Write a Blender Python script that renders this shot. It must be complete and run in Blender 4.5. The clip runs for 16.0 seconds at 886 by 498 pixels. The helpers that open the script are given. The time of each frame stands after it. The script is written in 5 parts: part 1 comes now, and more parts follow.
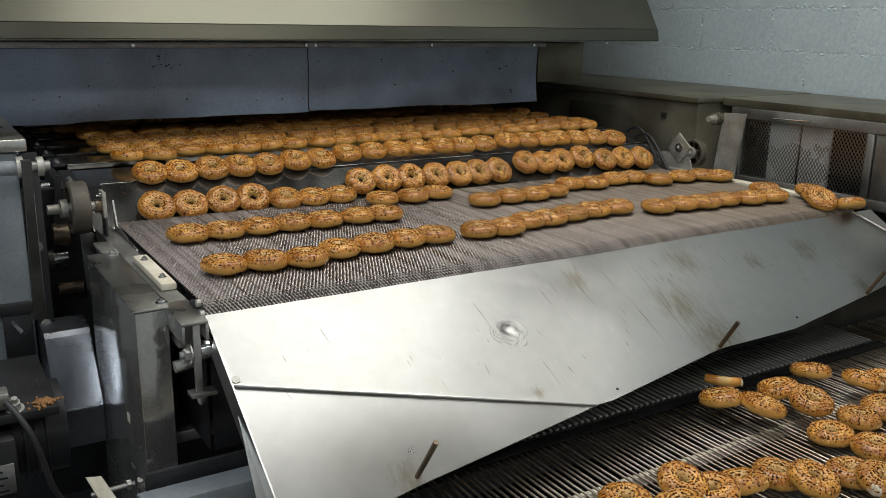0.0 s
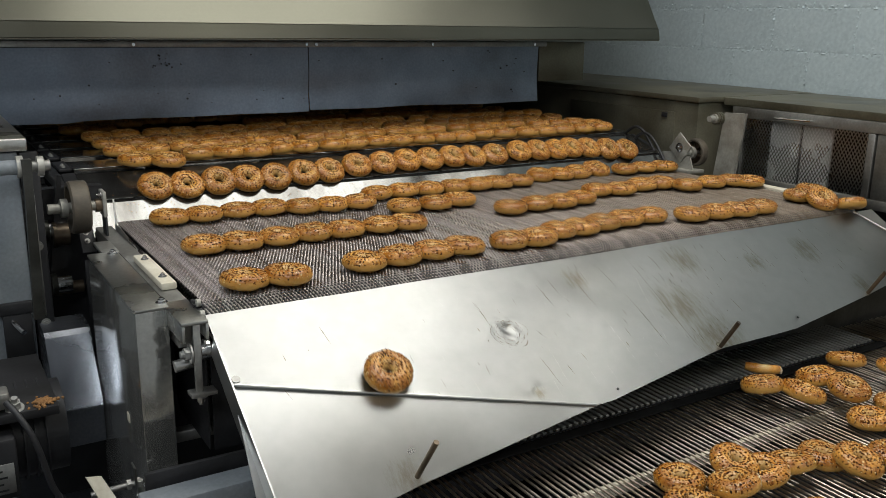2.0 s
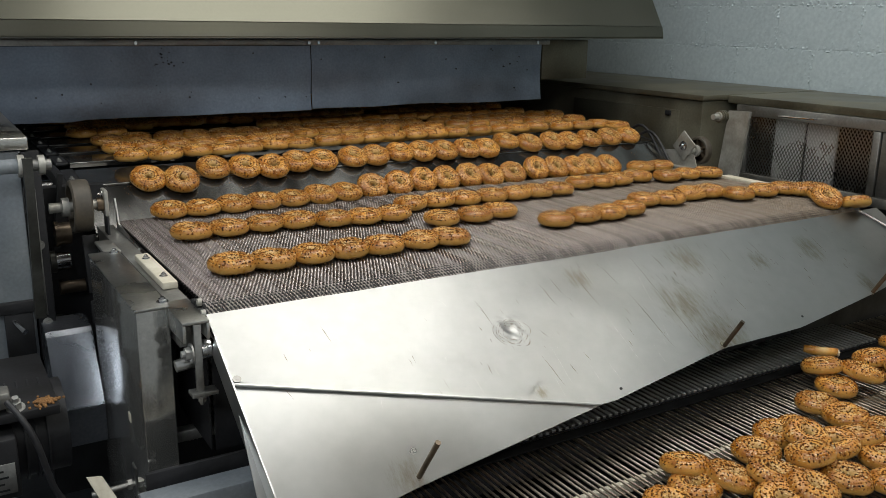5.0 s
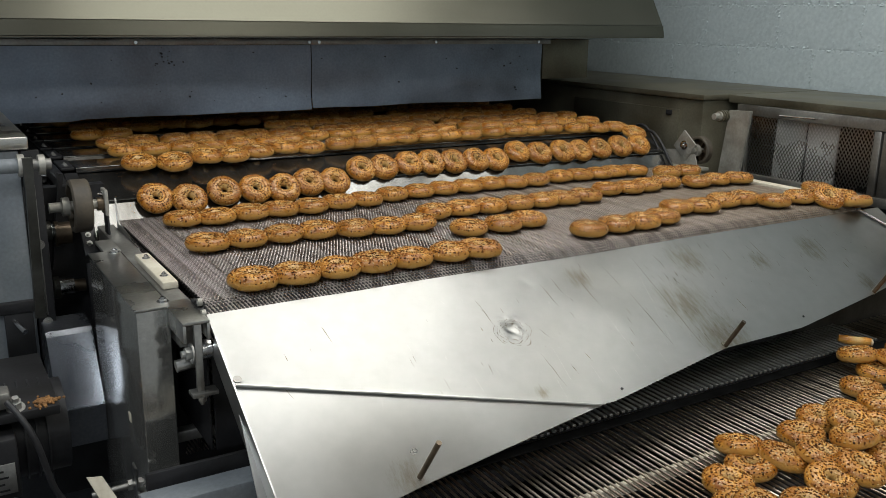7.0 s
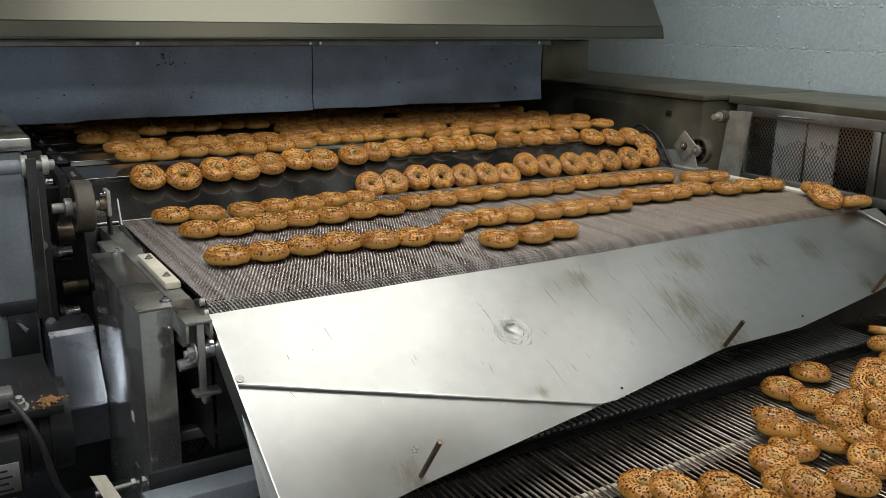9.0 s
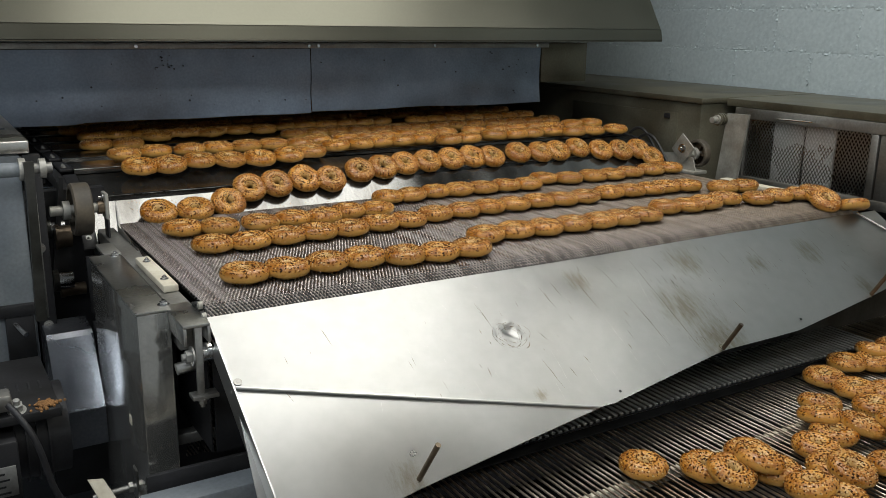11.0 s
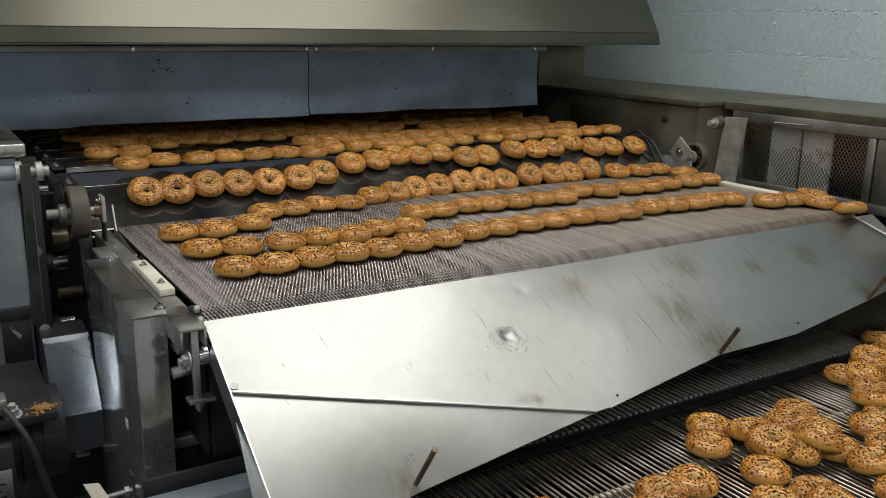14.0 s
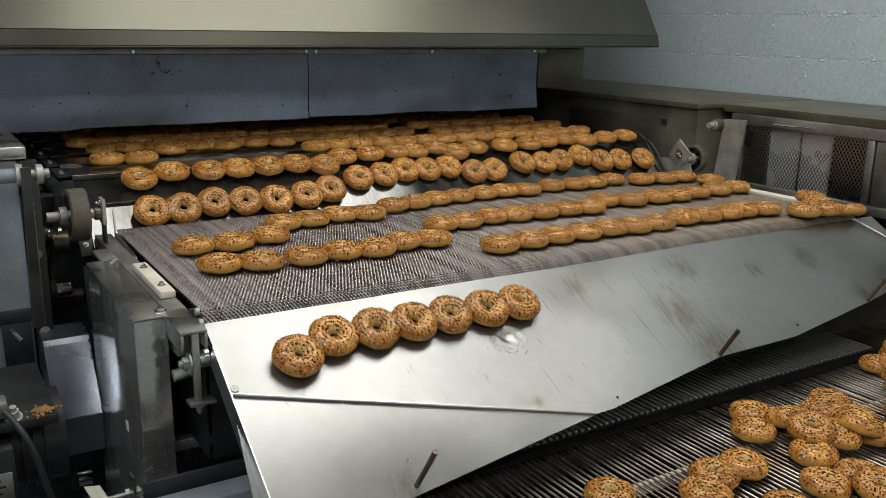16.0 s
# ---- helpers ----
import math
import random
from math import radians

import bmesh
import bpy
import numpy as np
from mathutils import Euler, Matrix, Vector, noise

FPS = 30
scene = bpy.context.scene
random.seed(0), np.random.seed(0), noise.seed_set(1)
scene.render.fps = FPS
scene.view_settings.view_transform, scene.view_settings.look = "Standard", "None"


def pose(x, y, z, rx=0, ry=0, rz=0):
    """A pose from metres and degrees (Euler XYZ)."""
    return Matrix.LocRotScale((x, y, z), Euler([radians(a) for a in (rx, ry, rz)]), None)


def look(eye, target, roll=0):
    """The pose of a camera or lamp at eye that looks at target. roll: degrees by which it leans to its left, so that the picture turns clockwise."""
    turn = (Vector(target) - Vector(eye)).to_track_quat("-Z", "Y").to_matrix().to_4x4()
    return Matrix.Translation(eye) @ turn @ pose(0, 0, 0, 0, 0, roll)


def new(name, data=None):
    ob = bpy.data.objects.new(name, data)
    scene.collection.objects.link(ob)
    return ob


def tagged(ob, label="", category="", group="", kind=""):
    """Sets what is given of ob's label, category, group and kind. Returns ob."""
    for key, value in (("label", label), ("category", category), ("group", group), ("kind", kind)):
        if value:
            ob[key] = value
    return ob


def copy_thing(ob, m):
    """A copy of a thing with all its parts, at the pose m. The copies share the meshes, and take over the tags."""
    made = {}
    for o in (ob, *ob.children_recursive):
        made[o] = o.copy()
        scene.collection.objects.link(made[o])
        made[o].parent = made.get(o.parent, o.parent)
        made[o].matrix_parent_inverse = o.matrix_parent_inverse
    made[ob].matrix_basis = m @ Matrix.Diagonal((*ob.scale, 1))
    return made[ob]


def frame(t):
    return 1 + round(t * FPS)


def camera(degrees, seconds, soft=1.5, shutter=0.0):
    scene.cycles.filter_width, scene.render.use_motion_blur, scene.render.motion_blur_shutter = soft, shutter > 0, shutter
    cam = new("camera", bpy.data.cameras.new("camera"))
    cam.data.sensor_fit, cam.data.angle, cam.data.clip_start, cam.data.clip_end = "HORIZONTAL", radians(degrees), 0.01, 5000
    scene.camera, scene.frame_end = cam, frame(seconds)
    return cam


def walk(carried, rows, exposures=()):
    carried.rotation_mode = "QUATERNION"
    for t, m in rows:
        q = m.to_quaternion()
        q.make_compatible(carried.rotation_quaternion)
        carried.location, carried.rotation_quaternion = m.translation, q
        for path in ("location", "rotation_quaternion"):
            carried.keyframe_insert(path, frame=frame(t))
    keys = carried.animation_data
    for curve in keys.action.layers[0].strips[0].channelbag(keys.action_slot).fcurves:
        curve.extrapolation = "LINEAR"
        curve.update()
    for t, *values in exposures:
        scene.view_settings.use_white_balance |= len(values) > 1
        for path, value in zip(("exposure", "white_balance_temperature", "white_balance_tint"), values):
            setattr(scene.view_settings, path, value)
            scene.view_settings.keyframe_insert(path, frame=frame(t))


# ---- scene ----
cam = camera(53.9, 16.0, soft=0.65, shutter=0.1)
walk(cam, [
    (0.0, pose(-0.0000, -0.0000, 1.5500, 75.418, -0.842, -31.481)),
    (0.5, pose(0.0000, -0.0001, 1.5502, 75.425, -0.863, -31.472)),
    (1.0, pose(-0.0003, -0.0001, 1.5506, 75.421, -0.872, -31.465)),
    (1.5, pose(0.0001, 0.0005, 1.5506, 75.402, -0.872, -31.450)),
    (2.0, pose(0.0016, 0.0018, 1.5500, 75.380, -0.871, -31.431)),
    (2.5, pose(0.0033, 0.0038, 1.5492, 75.365, -0.840, -31.425)),
    (3.0, pose(0.0044, 0.0056, 1.5492, 75.346, -0.806, -31.413)),
    (3.5, pose(0.0051, 0.0060, 1.5497, 75.323, -0.795, -31.362)),
    (4.0, pose(0.0063, 0.0051, 1.5495, 75.303, -0.782, -31.273)),
    (6.5, pose(0.0123, 0.0122, 1.5481, 75.248, -0.788, -31.178)),
    (7.0, pose(0.0099, 0.0113, 1.5490, 75.235, -0.796, -31.189)),
    (7.5, pose(0.0074, 0.0081, 1.5497, 75.229, -0.792, -31.178)),
    (8.0, pose(0.0052, 0.0050, 1.5505, 75.224, -0.778, -31.167)),
    (8.5, pose(0.0038, 0.0038, 1.5516, 75.221, -0.775, -31.173)),
    (9.0, pose(0.0032, 0.0026, 1.5521, 75.246, -0.771, -31.173)),
    (11.5, pose(0.0055, 0.0033, 1.5530, 75.453, -0.811, -31.302)),
    (12.0, pose(0.0060, 0.0034, 1.5531, 75.492, -0.843, -31.346)),
    (12.5, pose(0.0062, 0.0024, 1.5539, 75.498, -0.850, -31.354)),
    (13.0, pose(0.0064, 0.0019, 1.5551, 75.489, -0.845, -31.345)),
    (13.5, pose(0.0069, 0.0029, 1.5559, 75.505, -0.851, -31.346)),
    (14.0, pose(0.0081, 0.0043, 1.5560, 75.551, -0.858, -31.365)),
    (14.5, pose(0.0088, 0.0052, 1.5558, 75.594, -0.861, -31.384)),
    (15.0, pose(0.0080, 0.0043, 1.5560, 75.622, -0.858, -31.396)),
    (15.5, pose(0.0065, 0.0025, 1.5568, 75.653, -0.851, -31.410)),
    (16.0, pose(0.0047, 0.0035, 1.5569, 75.696, -0.838, -31.433)),
])

# ---- world, lamps, exposure ----
world = bpy.data.worlds.new("factory_dim_surroundings")
scene.world = world
world.use_nodes = True
world.node_tree.nodes["Background"].inputs[0].default_value = (0.75, 0.82, 0.9, 1)
world.node_tree.nodes["Background"].inputs[1].default_value = 0.05
scene.view_settings.exposure = 0.0


def area_lamp(name, place, target, sx, sy, power, colour=(1.0, 0.98, 0.95)):
    data = bpy.data.lights.new(name, "AREA")
    data.shape, data.size, data.size_y, data.energy, data.color = "RECTANGLE", sx, sy, power, colour
    ob = new(name, data)
    ob.matrix_world = look(place, target)
    return ob


# unseen lights: over the chute, upper left; the last three are added fills
area_lamp("unseen_overhead_light", (1.64, 1.80, 3.28), (1.64, 1.80, 0), 1.9, 1.36, 44.5, (1.0, 0.985, 0.92))
area_lamp("unseen_overhead_light", (-0.6, 1.5, 3.28), (-0.6, 1.5, 0), 0.8, 0.6, 21, (0.93, 0.97, 1.0))
area_lamp("unseen_overhead_light", (3.12, 1.3, 3.28), (3.12, 1.3, 0), 0.55, 1.0, 7.5, (1.0, 0.985, 0.92))
area_lamp("unseen_overhead_light", (-1.0, -0.8, 3.28), (-1.0, -0.8, 0), 1.2, 0.55, 50, (0.90, 0.96, 1.0))
area_lamp("unseen_overhead_light", (2.2, -1.4, 3.28), (2.2, -1.4, 0), 1.2, 0.55, 38, (1.0, 0.96, 0.88))

# ---- materials ----


def material(name, colour, rough=0.5, metal=0.0, colour2=None, scale=8.0, detail=6.0, fine=120.0, bump=0.0, bump_scale=60.0,
             rough_var=0.0, stretch=(1, 1, 1), spread=(0.35, 0.65), random_tint=0.0, coat=0.0):
    """Two-scale procedural surface: broad patches between two colours, fine grain, gloss that varies, and relief."""
    m = bpy.data.materials.new(name)
    m.use_nodes = True
    nt = m.node_tree
    b = nt.nodes["Principled BSDF"]
    b.inputs["Metallic"].default_value = metal
    b.inputs["Roughness"].default_value = rough
    b.inputs["Coat Weight"].default_value = coat
    tc = nt.nodes.new("ShaderNodeTexCoord")
    mp = nt.nodes.new("ShaderNodeMapping")
    mp.inputs["Scale"].default_value = stretch
    nt.links.new(tc.outputs["Object"], mp.inputs[0])
    n1 = nt.nodes.new("ShaderNodeTexNoise")
    n1.inputs["Scale"].default_value, n1.inputs["Detail"].default_value = scale, detail
    n2 = nt.nodes.new("ShaderNodeTexNoise")
    n2.inputs["Scale"].default_value, n2.inputs["Detail"].default_value = fine, 3
    nt.links.new(mp.outputs[0], n1.inputs["Vector"])
    nt.links.new(mp.outputs[0], n2.inputs["Vector"])
    ramp = nt.nodes.new("ShaderNodeValToRGB")
    ramp.color_ramp.elements[0].position, ramp.color_ramp.elements[1].position = spread
    c2 = colour2 or tuple(v * 0.75 for v in colour)
    ramp.color_ramp.elements[0].color, ramp.color_ramp.elements[1].color = (*c2, 1), (*colour, 1)
    nt.links.new(n1.outputs[0], ramp.inputs[0])
    mix = nt.nodes.new("ShaderNodeMix")
    mix.data_type, mix.blend_type = "RGBA", "OVERLAY"
    mix.inputs[0].default_value = 0.25
    nt.links.new(ramp.outputs[0], mix.inputs[6])
    nt.links.new(n2.outputs[0], mix.inputs[7])
    out = mix.outputs[2]
    if random_tint:
        info = nt.nodes.new("ShaderNodeObjectInfo")
        hsv = nt.nodes.new("ShaderNodeHueSaturation")
        mr = nt.nodes.new("ShaderNodeMapRange")
        mr.inputs[3].default_value, mr.inputs[4].default_value = 1 - random_tint, 1 + random_tint
        nt.links.new(info.outputs["Random"], mr.inputs[0])
        nt.links.new(mr.outputs[0], hsv.inputs["Value"])
        nt.links.new(out, hsv.inputs["Color"])
        out = hsv.outputs[0]
    nt.links.new(out, b.inputs["Base Color"])
    if rough_var:
        mr = nt.nodes.new("ShaderNodeMapRange")
        mr.inputs[1].default_value, mr.inputs[2].default_value = 0.3, 0.7
        mr.inputs[3].default_value, mr.inputs[4].default_value = max(0.03, rough - rough_var), min(1, rough + rough_var)
        nt.links.new(n1.outputs[0], mr.inputs[0])
        nt.links.new(mr.outputs[0], b.inputs["Roughness"])
    if bump:
        n3 = nt.nodes.new("ShaderNodeTexNoise")
        n3.inputs["Scale"].default_value, n3.inputs["Detail"].default_value = bump_scale, 5
        nt.links.new(mp.outputs[0], n3.inputs["Vector"])
        bp = nt.nodes.new("ShaderNodeBump")
        bp.inputs["Strength"].default_value, bp.inputs["Distance"].default_value = bump, 0.004
        nt.links.new(n3.outputs[0], bp.inputs["Height"])
        nt.links.new(bp.outputs[0], b.inputs["Normal"])
    return m


STEEL = material("brushed_stainless_steel", (0.60, 0.60, 0.58), 0.30, 1.0, (0.50, 0.50, 0.48), 5, bump=0.04, bump_scale=14, rough_var=0.08)
BOX_STEEL = material("polished_box_sheet", (0.48, 0.48, 0.455), 0.13, 0.80, (0.33, 0.32, 0.29), 4, bump=0.008, bump_scale=5, rough_var=0.05)
CHUTE_STEEL = material("worn_stainless_sheet", (0.47, 0.475, 0.465), 0.33, 1.0, (0.415, 0.415, 0.395), 2.5, detail=3, fine=30, bump=0.012, bump_scale=6, rough_var=0.06, spread=(0.30, 0.56))


def stain_patches(mat, spots, colour, depth):
    """Rusty grease stains round given places of a sheet, ragged and streaked down the slope."""
    nt = mat.node_tree
    b = nt.nodes["Principled BSDF"]
    base = b.inputs["Base Color"].links[0].from_socket
    tc = nt.nodes.new("ShaderNodeTexCoord")
    tex = nt.nodes.new("ShaderNodeTexNoise")
    tex.inputs["Scale"].default_value, tex.inputs["Detail"].default_value, tex.inputs["Roughness"].default_value = 34, 9, 0.8
    mp = nt.nodes.new("ShaderNodeMapping")
    mp.inputs["Scale"].default_value = (2.2, 0.55, 0.55)
    nt.links.new(tc.outputs["Object"], mp.inputs[0])
    nt.links.new(mp.outputs[0], tex.inputs["Vector"])
    total = None
    for centre, size in spots:
        v = nt.nodes.new("ShaderNodeVectorMath")
        v.operation = "DISTANCE"
        v.inputs[1].default_value = centre
        nt.links.new(tc.outputs["Object"], v.inputs[0])
        mr = nt.nodes.new("ShaderNodeMapRange")
        mr.inputs[1].default_value, mr.inputs[2].default_value, mr.inputs[3].default_value, mr.inputs[4].default_value = 0.0, size, 1.0, 0.0
        nt.links.new(v.outputs["Value"], mr.inputs[0])
        if total is None:
            total = mr.outputs[0]
        else:
            add = nt.nodes.new("ShaderNodeMath")
            add.operation = "MAXIMUM"
            nt.links.new(total, add.inputs[0])
            nt.links.new(mr.outputs[0], add.inputs[1])
            total = add.outputs[0]
    mul = nt.nodes.new("ShaderNodeMath")
    mul.operation = "MULTIPLY"
    nt.links.new(total, mul.inputs[0])
    nt.links.new(tex.outputs[0], mul.inputs[1])
    sharp = nt.nodes.new("ShaderNodeMapRange")
    sharp.inputs[1].default_value, sharp.inputs[2].default_value, sharp.inputs[4].default_value = 0.30, 0.52, depth
    nt.links.new(mul.outputs[0], sharp.inputs[0])
    mix = nt.nodes.new("ShaderNodeMix")
    mix.data_type = "RGBA"
    nt.links.new(sharp.outputs[0], mix.inputs[0])
    nt.links.new(base, mix.inputs[6])
    mix.inputs[7].default_value = (*colour, 1)
    nt.links.new(mix.outputs[2], b.inputs["Base Color"])


def slope_point(x, u):
    """A place on the chute in its own space: x across in world metres, u metres down the slope."""
    return (x - 0.459, -u * math.cos(radians(31)), -u * math.sin(radians(31)))


stain_patches(CHUTE_STEEL, [(slope_point(*q[:2]), q[2]) for q in ((1.61, 0.31, 0.24), (1.58, 0.20, 0.22), (1.69, 0.06, 0.15), (1.33, 0.06, 0.10), (1.93, 0.11, 0.09), (1.05, 0.335, 0.05),
                                                                  (0.70, 0.43, 0.12), (2.15, 0.10, 0.14), (2.24, 0.26, 0.11))], (0.22, 0.183, 0.10), 0.65)
CHUTE_STEEL.node_tree.nodes["Mix"].inputs[0].default_value = 0.08
SCORCH = material("scorched_scratch", (0.24, 0.19, 0.13), 0.55, 0.6, (0.10, 0.075, 0.05), 40)
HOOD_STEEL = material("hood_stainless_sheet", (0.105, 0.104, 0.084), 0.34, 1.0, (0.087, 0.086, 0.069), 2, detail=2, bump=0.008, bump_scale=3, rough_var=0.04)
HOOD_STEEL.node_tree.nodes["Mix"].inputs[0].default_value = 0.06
DULL_STEEL = material("dull_grey_steel", (0.42, 0.42, 0.40), 0.48, 0.9, (0.26, 0.25, 0.23), 7, bump=0.12, bump_scale=40, rough_var=0.12)
CURTAIN_STEEL = material("soot_stained_sheet_steel", (0.30, 0.36, 0.45), 0.46, 0.85, (0.16, 0.18, 0.22), 2.6, bump=0.05, bump_scale=6, rough_var=0.1)
SLIDE_STEEL = material("grease_filmed_slide_steel", (0.085, 0.085, 0.078), 0.45, 0.7, (0.035, 0.035, 0.03), 6, bump=0.08, bump_scale=30, rough_var=0.12)
TRAY_STEEL = material("oil_blued_tray_steel", (0.19, 0.19, 0.185), 0.14, 0.9, (0.055, 0.05, 0.043), 7, bump=0.05, bump_scale=22, rough_var=0.08, spread=(0.3, 0.6), stretch=(1, 0.35, 1), random_tint=0.12)
WORN_EDGE = material("rubbed_bright_edge", (0.42, 0.42, 0.40), 0.3, 1.0, (0.03, 0.028, 0.025), 9, rough_var=0.1, spread=(0.42, 0.6))
BLACK = material("mottled_black_metal", (0.030, 0.030, 0.033), 0.5, 0.3, (0.014, 0.014, 0.014), 10, bump=0.15, bump_scale=50)
GREY_PAINT = material("blue_grey_machine_paint", (0.25, 0.27, 0.28), 0.5, 0.0, (0.145, 0.165, 0.185), 4, bump=0.06, bump_scale=40, rough_var=0.1)
CAB_PAINT = material("greasy_olive_grey_steel", (0.20, 0.19, 0.14), 0.42, 0.6, (0.105, 0.095, 0.065), 4, bump=0.08, bump_scale=30, rough_var=0.12)
WALL_PAINT = material("chalky_block_wall_paint", (0.46, 0.54, 0.575), 0.5, 0.0, (0.42, 0.495, 0.53), 2.2, fine=60, bump=0.2, bump_scale=60)
DIM_WALL = material("unseen_wall_bounce_paint", (0.64, 0.66, 0.68), 0.8, 0.0, (0.55, 0.57, 0.59), 2)
FLOOR_MAT = material("stained_concrete_floor", (0.30, 0.31, 0.33), 0.55, 0.0, (0.19, 0.20, 0.22), 3, bump=0.1, bump_scale=30)
CEILING_MAT = material("unseen_ceiling_grey", (0.30, 0.30, 0.30), 0.8, 0.0, (0.24, 0.24, 0.24), 2)
WIRE = material("worn_steel_wire", (0.38, 0.34, 0.32), 0.28, 0.85, (0.27, 0.23, 0.205), 30, rough_var=0.08, random_tint=0.06)
ROD = material("bright_worn_rod_steel", (0.64, 0.60, 0.53), 0.36, 1.0, (0.30, 0.225, 0.145), 4, rough_var=0.1, random_tint=0.25)
MATT_BLACK = material("flat_matt_black", (0.012, 0.012, 0.012), 0.95, 0.0, (0.006, 0.006, 0.006), 20)
MATT_BLACK.node_tree.nodes["Principled BSDF"].inputs["Specular IOR Level"].default_value = 0.1
DARK_STEEL = material("tarnished_blue_sheet", (0.25, 0.265, 0.295), 0.28, 0.9, (0.15, 0.16, 0.18), 5, bump=0.04, bump_scale=12, rough_var=0.06)
PLASTIC = material("ivory_wear_strip_plastic", (0.72, 0.68, 0.56), 0.45, 0.0, (0.58, 0.53, 0.42), 10, bump=0.05)
RUBBER = material("dusty_brown_rubber", (0.10, 0.082, 0.058), 0.6, 0.0, (0.055, 0.047, 0.037), 18, bump=0.1)
GALV = material("galvanised_bracket_steel", (0.46, 0.45, 0.41), 0.42, 0.45, (0.30, 0.29, 0.25), 14, bump=0.08, bump_scale=40, rough_var=0.12)
BROWN_STEEL = material("oil_browned_steel", (0.17, 0.13, 0.09), 0.35, 0.8, (0.07, 0.055, 0.04), 12, rough_var=0.12)
RUST = material("rust_and_crumbs", (0.30, 0.15, 0.05), 0.85, 0.0, (0.16, 0.08, 0.03), 30, bump=0.4)
CAKED = material("crumb_caked_steel", (0.36, 0.27, 0.13), 0.6, 0.2, (0.12, 0.08, 0.035), 45, bump=0.4, bump_scale=120)
GREY_PALE = material("pale_grey_sheet", (0.82, 0.82, 0.81), 0.5, 0.0, (0.6, 0.6, 0.59), 5)
RUBBED = material("bright_rub_mark", (0.62, 0.62, 0.60), 0.42, 1.0, (0.5, 0.5, 0.47), 60)
CHROME = material("polished_shaft_steel", (0.62, 0.62, 0.62), 0.18, 1.0, (0.5, 0.5, 0.5), 10, rough_var=0.06)
LAMP_GLOW = bpy.data.materials.new("lamp_diffuser_glow")
LAMP_GLOW.use_nodes = True
LAMP_GLOW.node_tree.nodes["Principled BSDF"].inputs["Emission Color"].default_value = (1, 0.97, 0.93, 1)
LAMP_GLOW.node_tree.nodes["Principled BSDF"].inputs["Emission Strength"].default_value = 0.5

for m in (SLIDE_STEEL,):
    m.node_tree.nodes["Principled BSDF"].inputs["Specular IOR Level"].default_value = 0.2


def brown_towards(mat, x0, x1, colour, amount):
    """Baked-on grease that browns a belt's wires towards one side."""
    nt = mat.node_tree
    b = nt.nodes["Principled BSDF"]
    base = b.inputs["Base Color"].links[0].from_socket
    tc, sep = nt.nodes.new("ShaderNodeTexCoord"), nt.nodes.new("ShaderNodeSeparateXYZ")
    nt.links.new(tc.outputs["Object"], sep.inputs[0])
    mr = nt.nodes.new("ShaderNodeMapRange")
    mr.inputs[1].default_value, mr.inputs[2].default_value, mr.inputs[4].default_value = x0, x1, amount
    nt.links.new(sep.outputs["X"], mr.inputs[0])
    mix = nt.nodes.new("ShaderNodeMix")
    mix.data_type = "RGBA"
    nt.links.new(mr.outputs[0], mix.inputs[0])
    nt.links.new(base, mix.inputs[6])
    mix.inputs[7].default_value = (*colour, 1)
    nt.links.new(mix.outputs[2], b.inputs["Base Color"])
    bare = nt.nodes.new("ShaderNodeMapRange")
    bare.inputs[1].default_value, bare.inputs[2].default_value = x0, x1
    bare.inputs[3].default_value, bare.inputs[4].default_value = b.inputs["Metallic"].default_value, 0.25
    nt.links.new(sep.outputs["X"], bare.inputs[0])
    nt.links.new(bare.outputs[0], b.inputs["Metallic"])


brown_towards(WIRE, -0.3, 0.8, (0.13, 0.095, 0.06), 0.9)

# ---- mesh helpers ----


def mesh_of(bm, name, mat, smooth=False, angle=35):
    me = bpy.data.meshes.new(name)
    bmesh.ops.recalc_face_normals(bm, faces=bm.faces[:])
    if smooth:
        for f in bm.faces:
            f.smooth = True
        for e in bm.edges:
            if len(e.link_faces) == 2 and e.calc_face_angle(0) > radians(angle):
                e.smooth = False
    bm.to_mesh(me)
    bm.free()
    me.materials.append(mat)
    return me


def part(name, bm, mat, parent, label="", smooth=True):
    ob = new(name, mesh_of(bm, name, mat, smooth))
    ob.parent = parent
    if label:
        tagged(ob, label)
    return ob


def thing(name, place, label, category, group="", kind=""):
    ob = new(name)
    ob.location = place
    ob.empty_display_size = 0.1
    return tagged(ob, label, category, group, kind)


def block(bm, lo, hi, bevel=0.0, m=None, segs=2):
    """A box between two corners, with rounded edges."""
    r = bmesh.ops.create_cube(bm, size=1)
    size = Vector(hi) - Vector(lo)
    mid = (Vector(hi) + Vector(lo)) / 2
    for v in r["verts"]:
        v.co = Vector((v.co.x * size.x, v.co.y * size.y, v.co.z * size.z)) + mid
    verts = r["verts"]
    if bevel:
        edges = {e for v in verts for e in v.link_edges}
        out = bmesh.ops.bevel(bm, geom=list(edges), offset=bevel, segments=segs, affect="EDGES", profile=0.5)
        verts = list({v for f in out["faces"] for v in f.verts} | {v for v in verts if v.is_valid})
    if m is not None:
        bmesh.ops.transform(bm, matrix=m, verts=verts)
    return verts


def rod_between(bm, a, b, r, segs=16, r2=None, caps=True):
    a, b = Vector(a), Vector(b)
    d = b - a
    m = Matrix.Translation((a + b) / 2) @ d.to_track_quat("Z", "Y").to_matrix().to_4x4()
    return bmesh.ops.create_cone(bm, cap_ends=caps, segments=segs, radius1=r, radius2=r if r2 is None else r2, depth=d.length, matrix=m)["verts"]


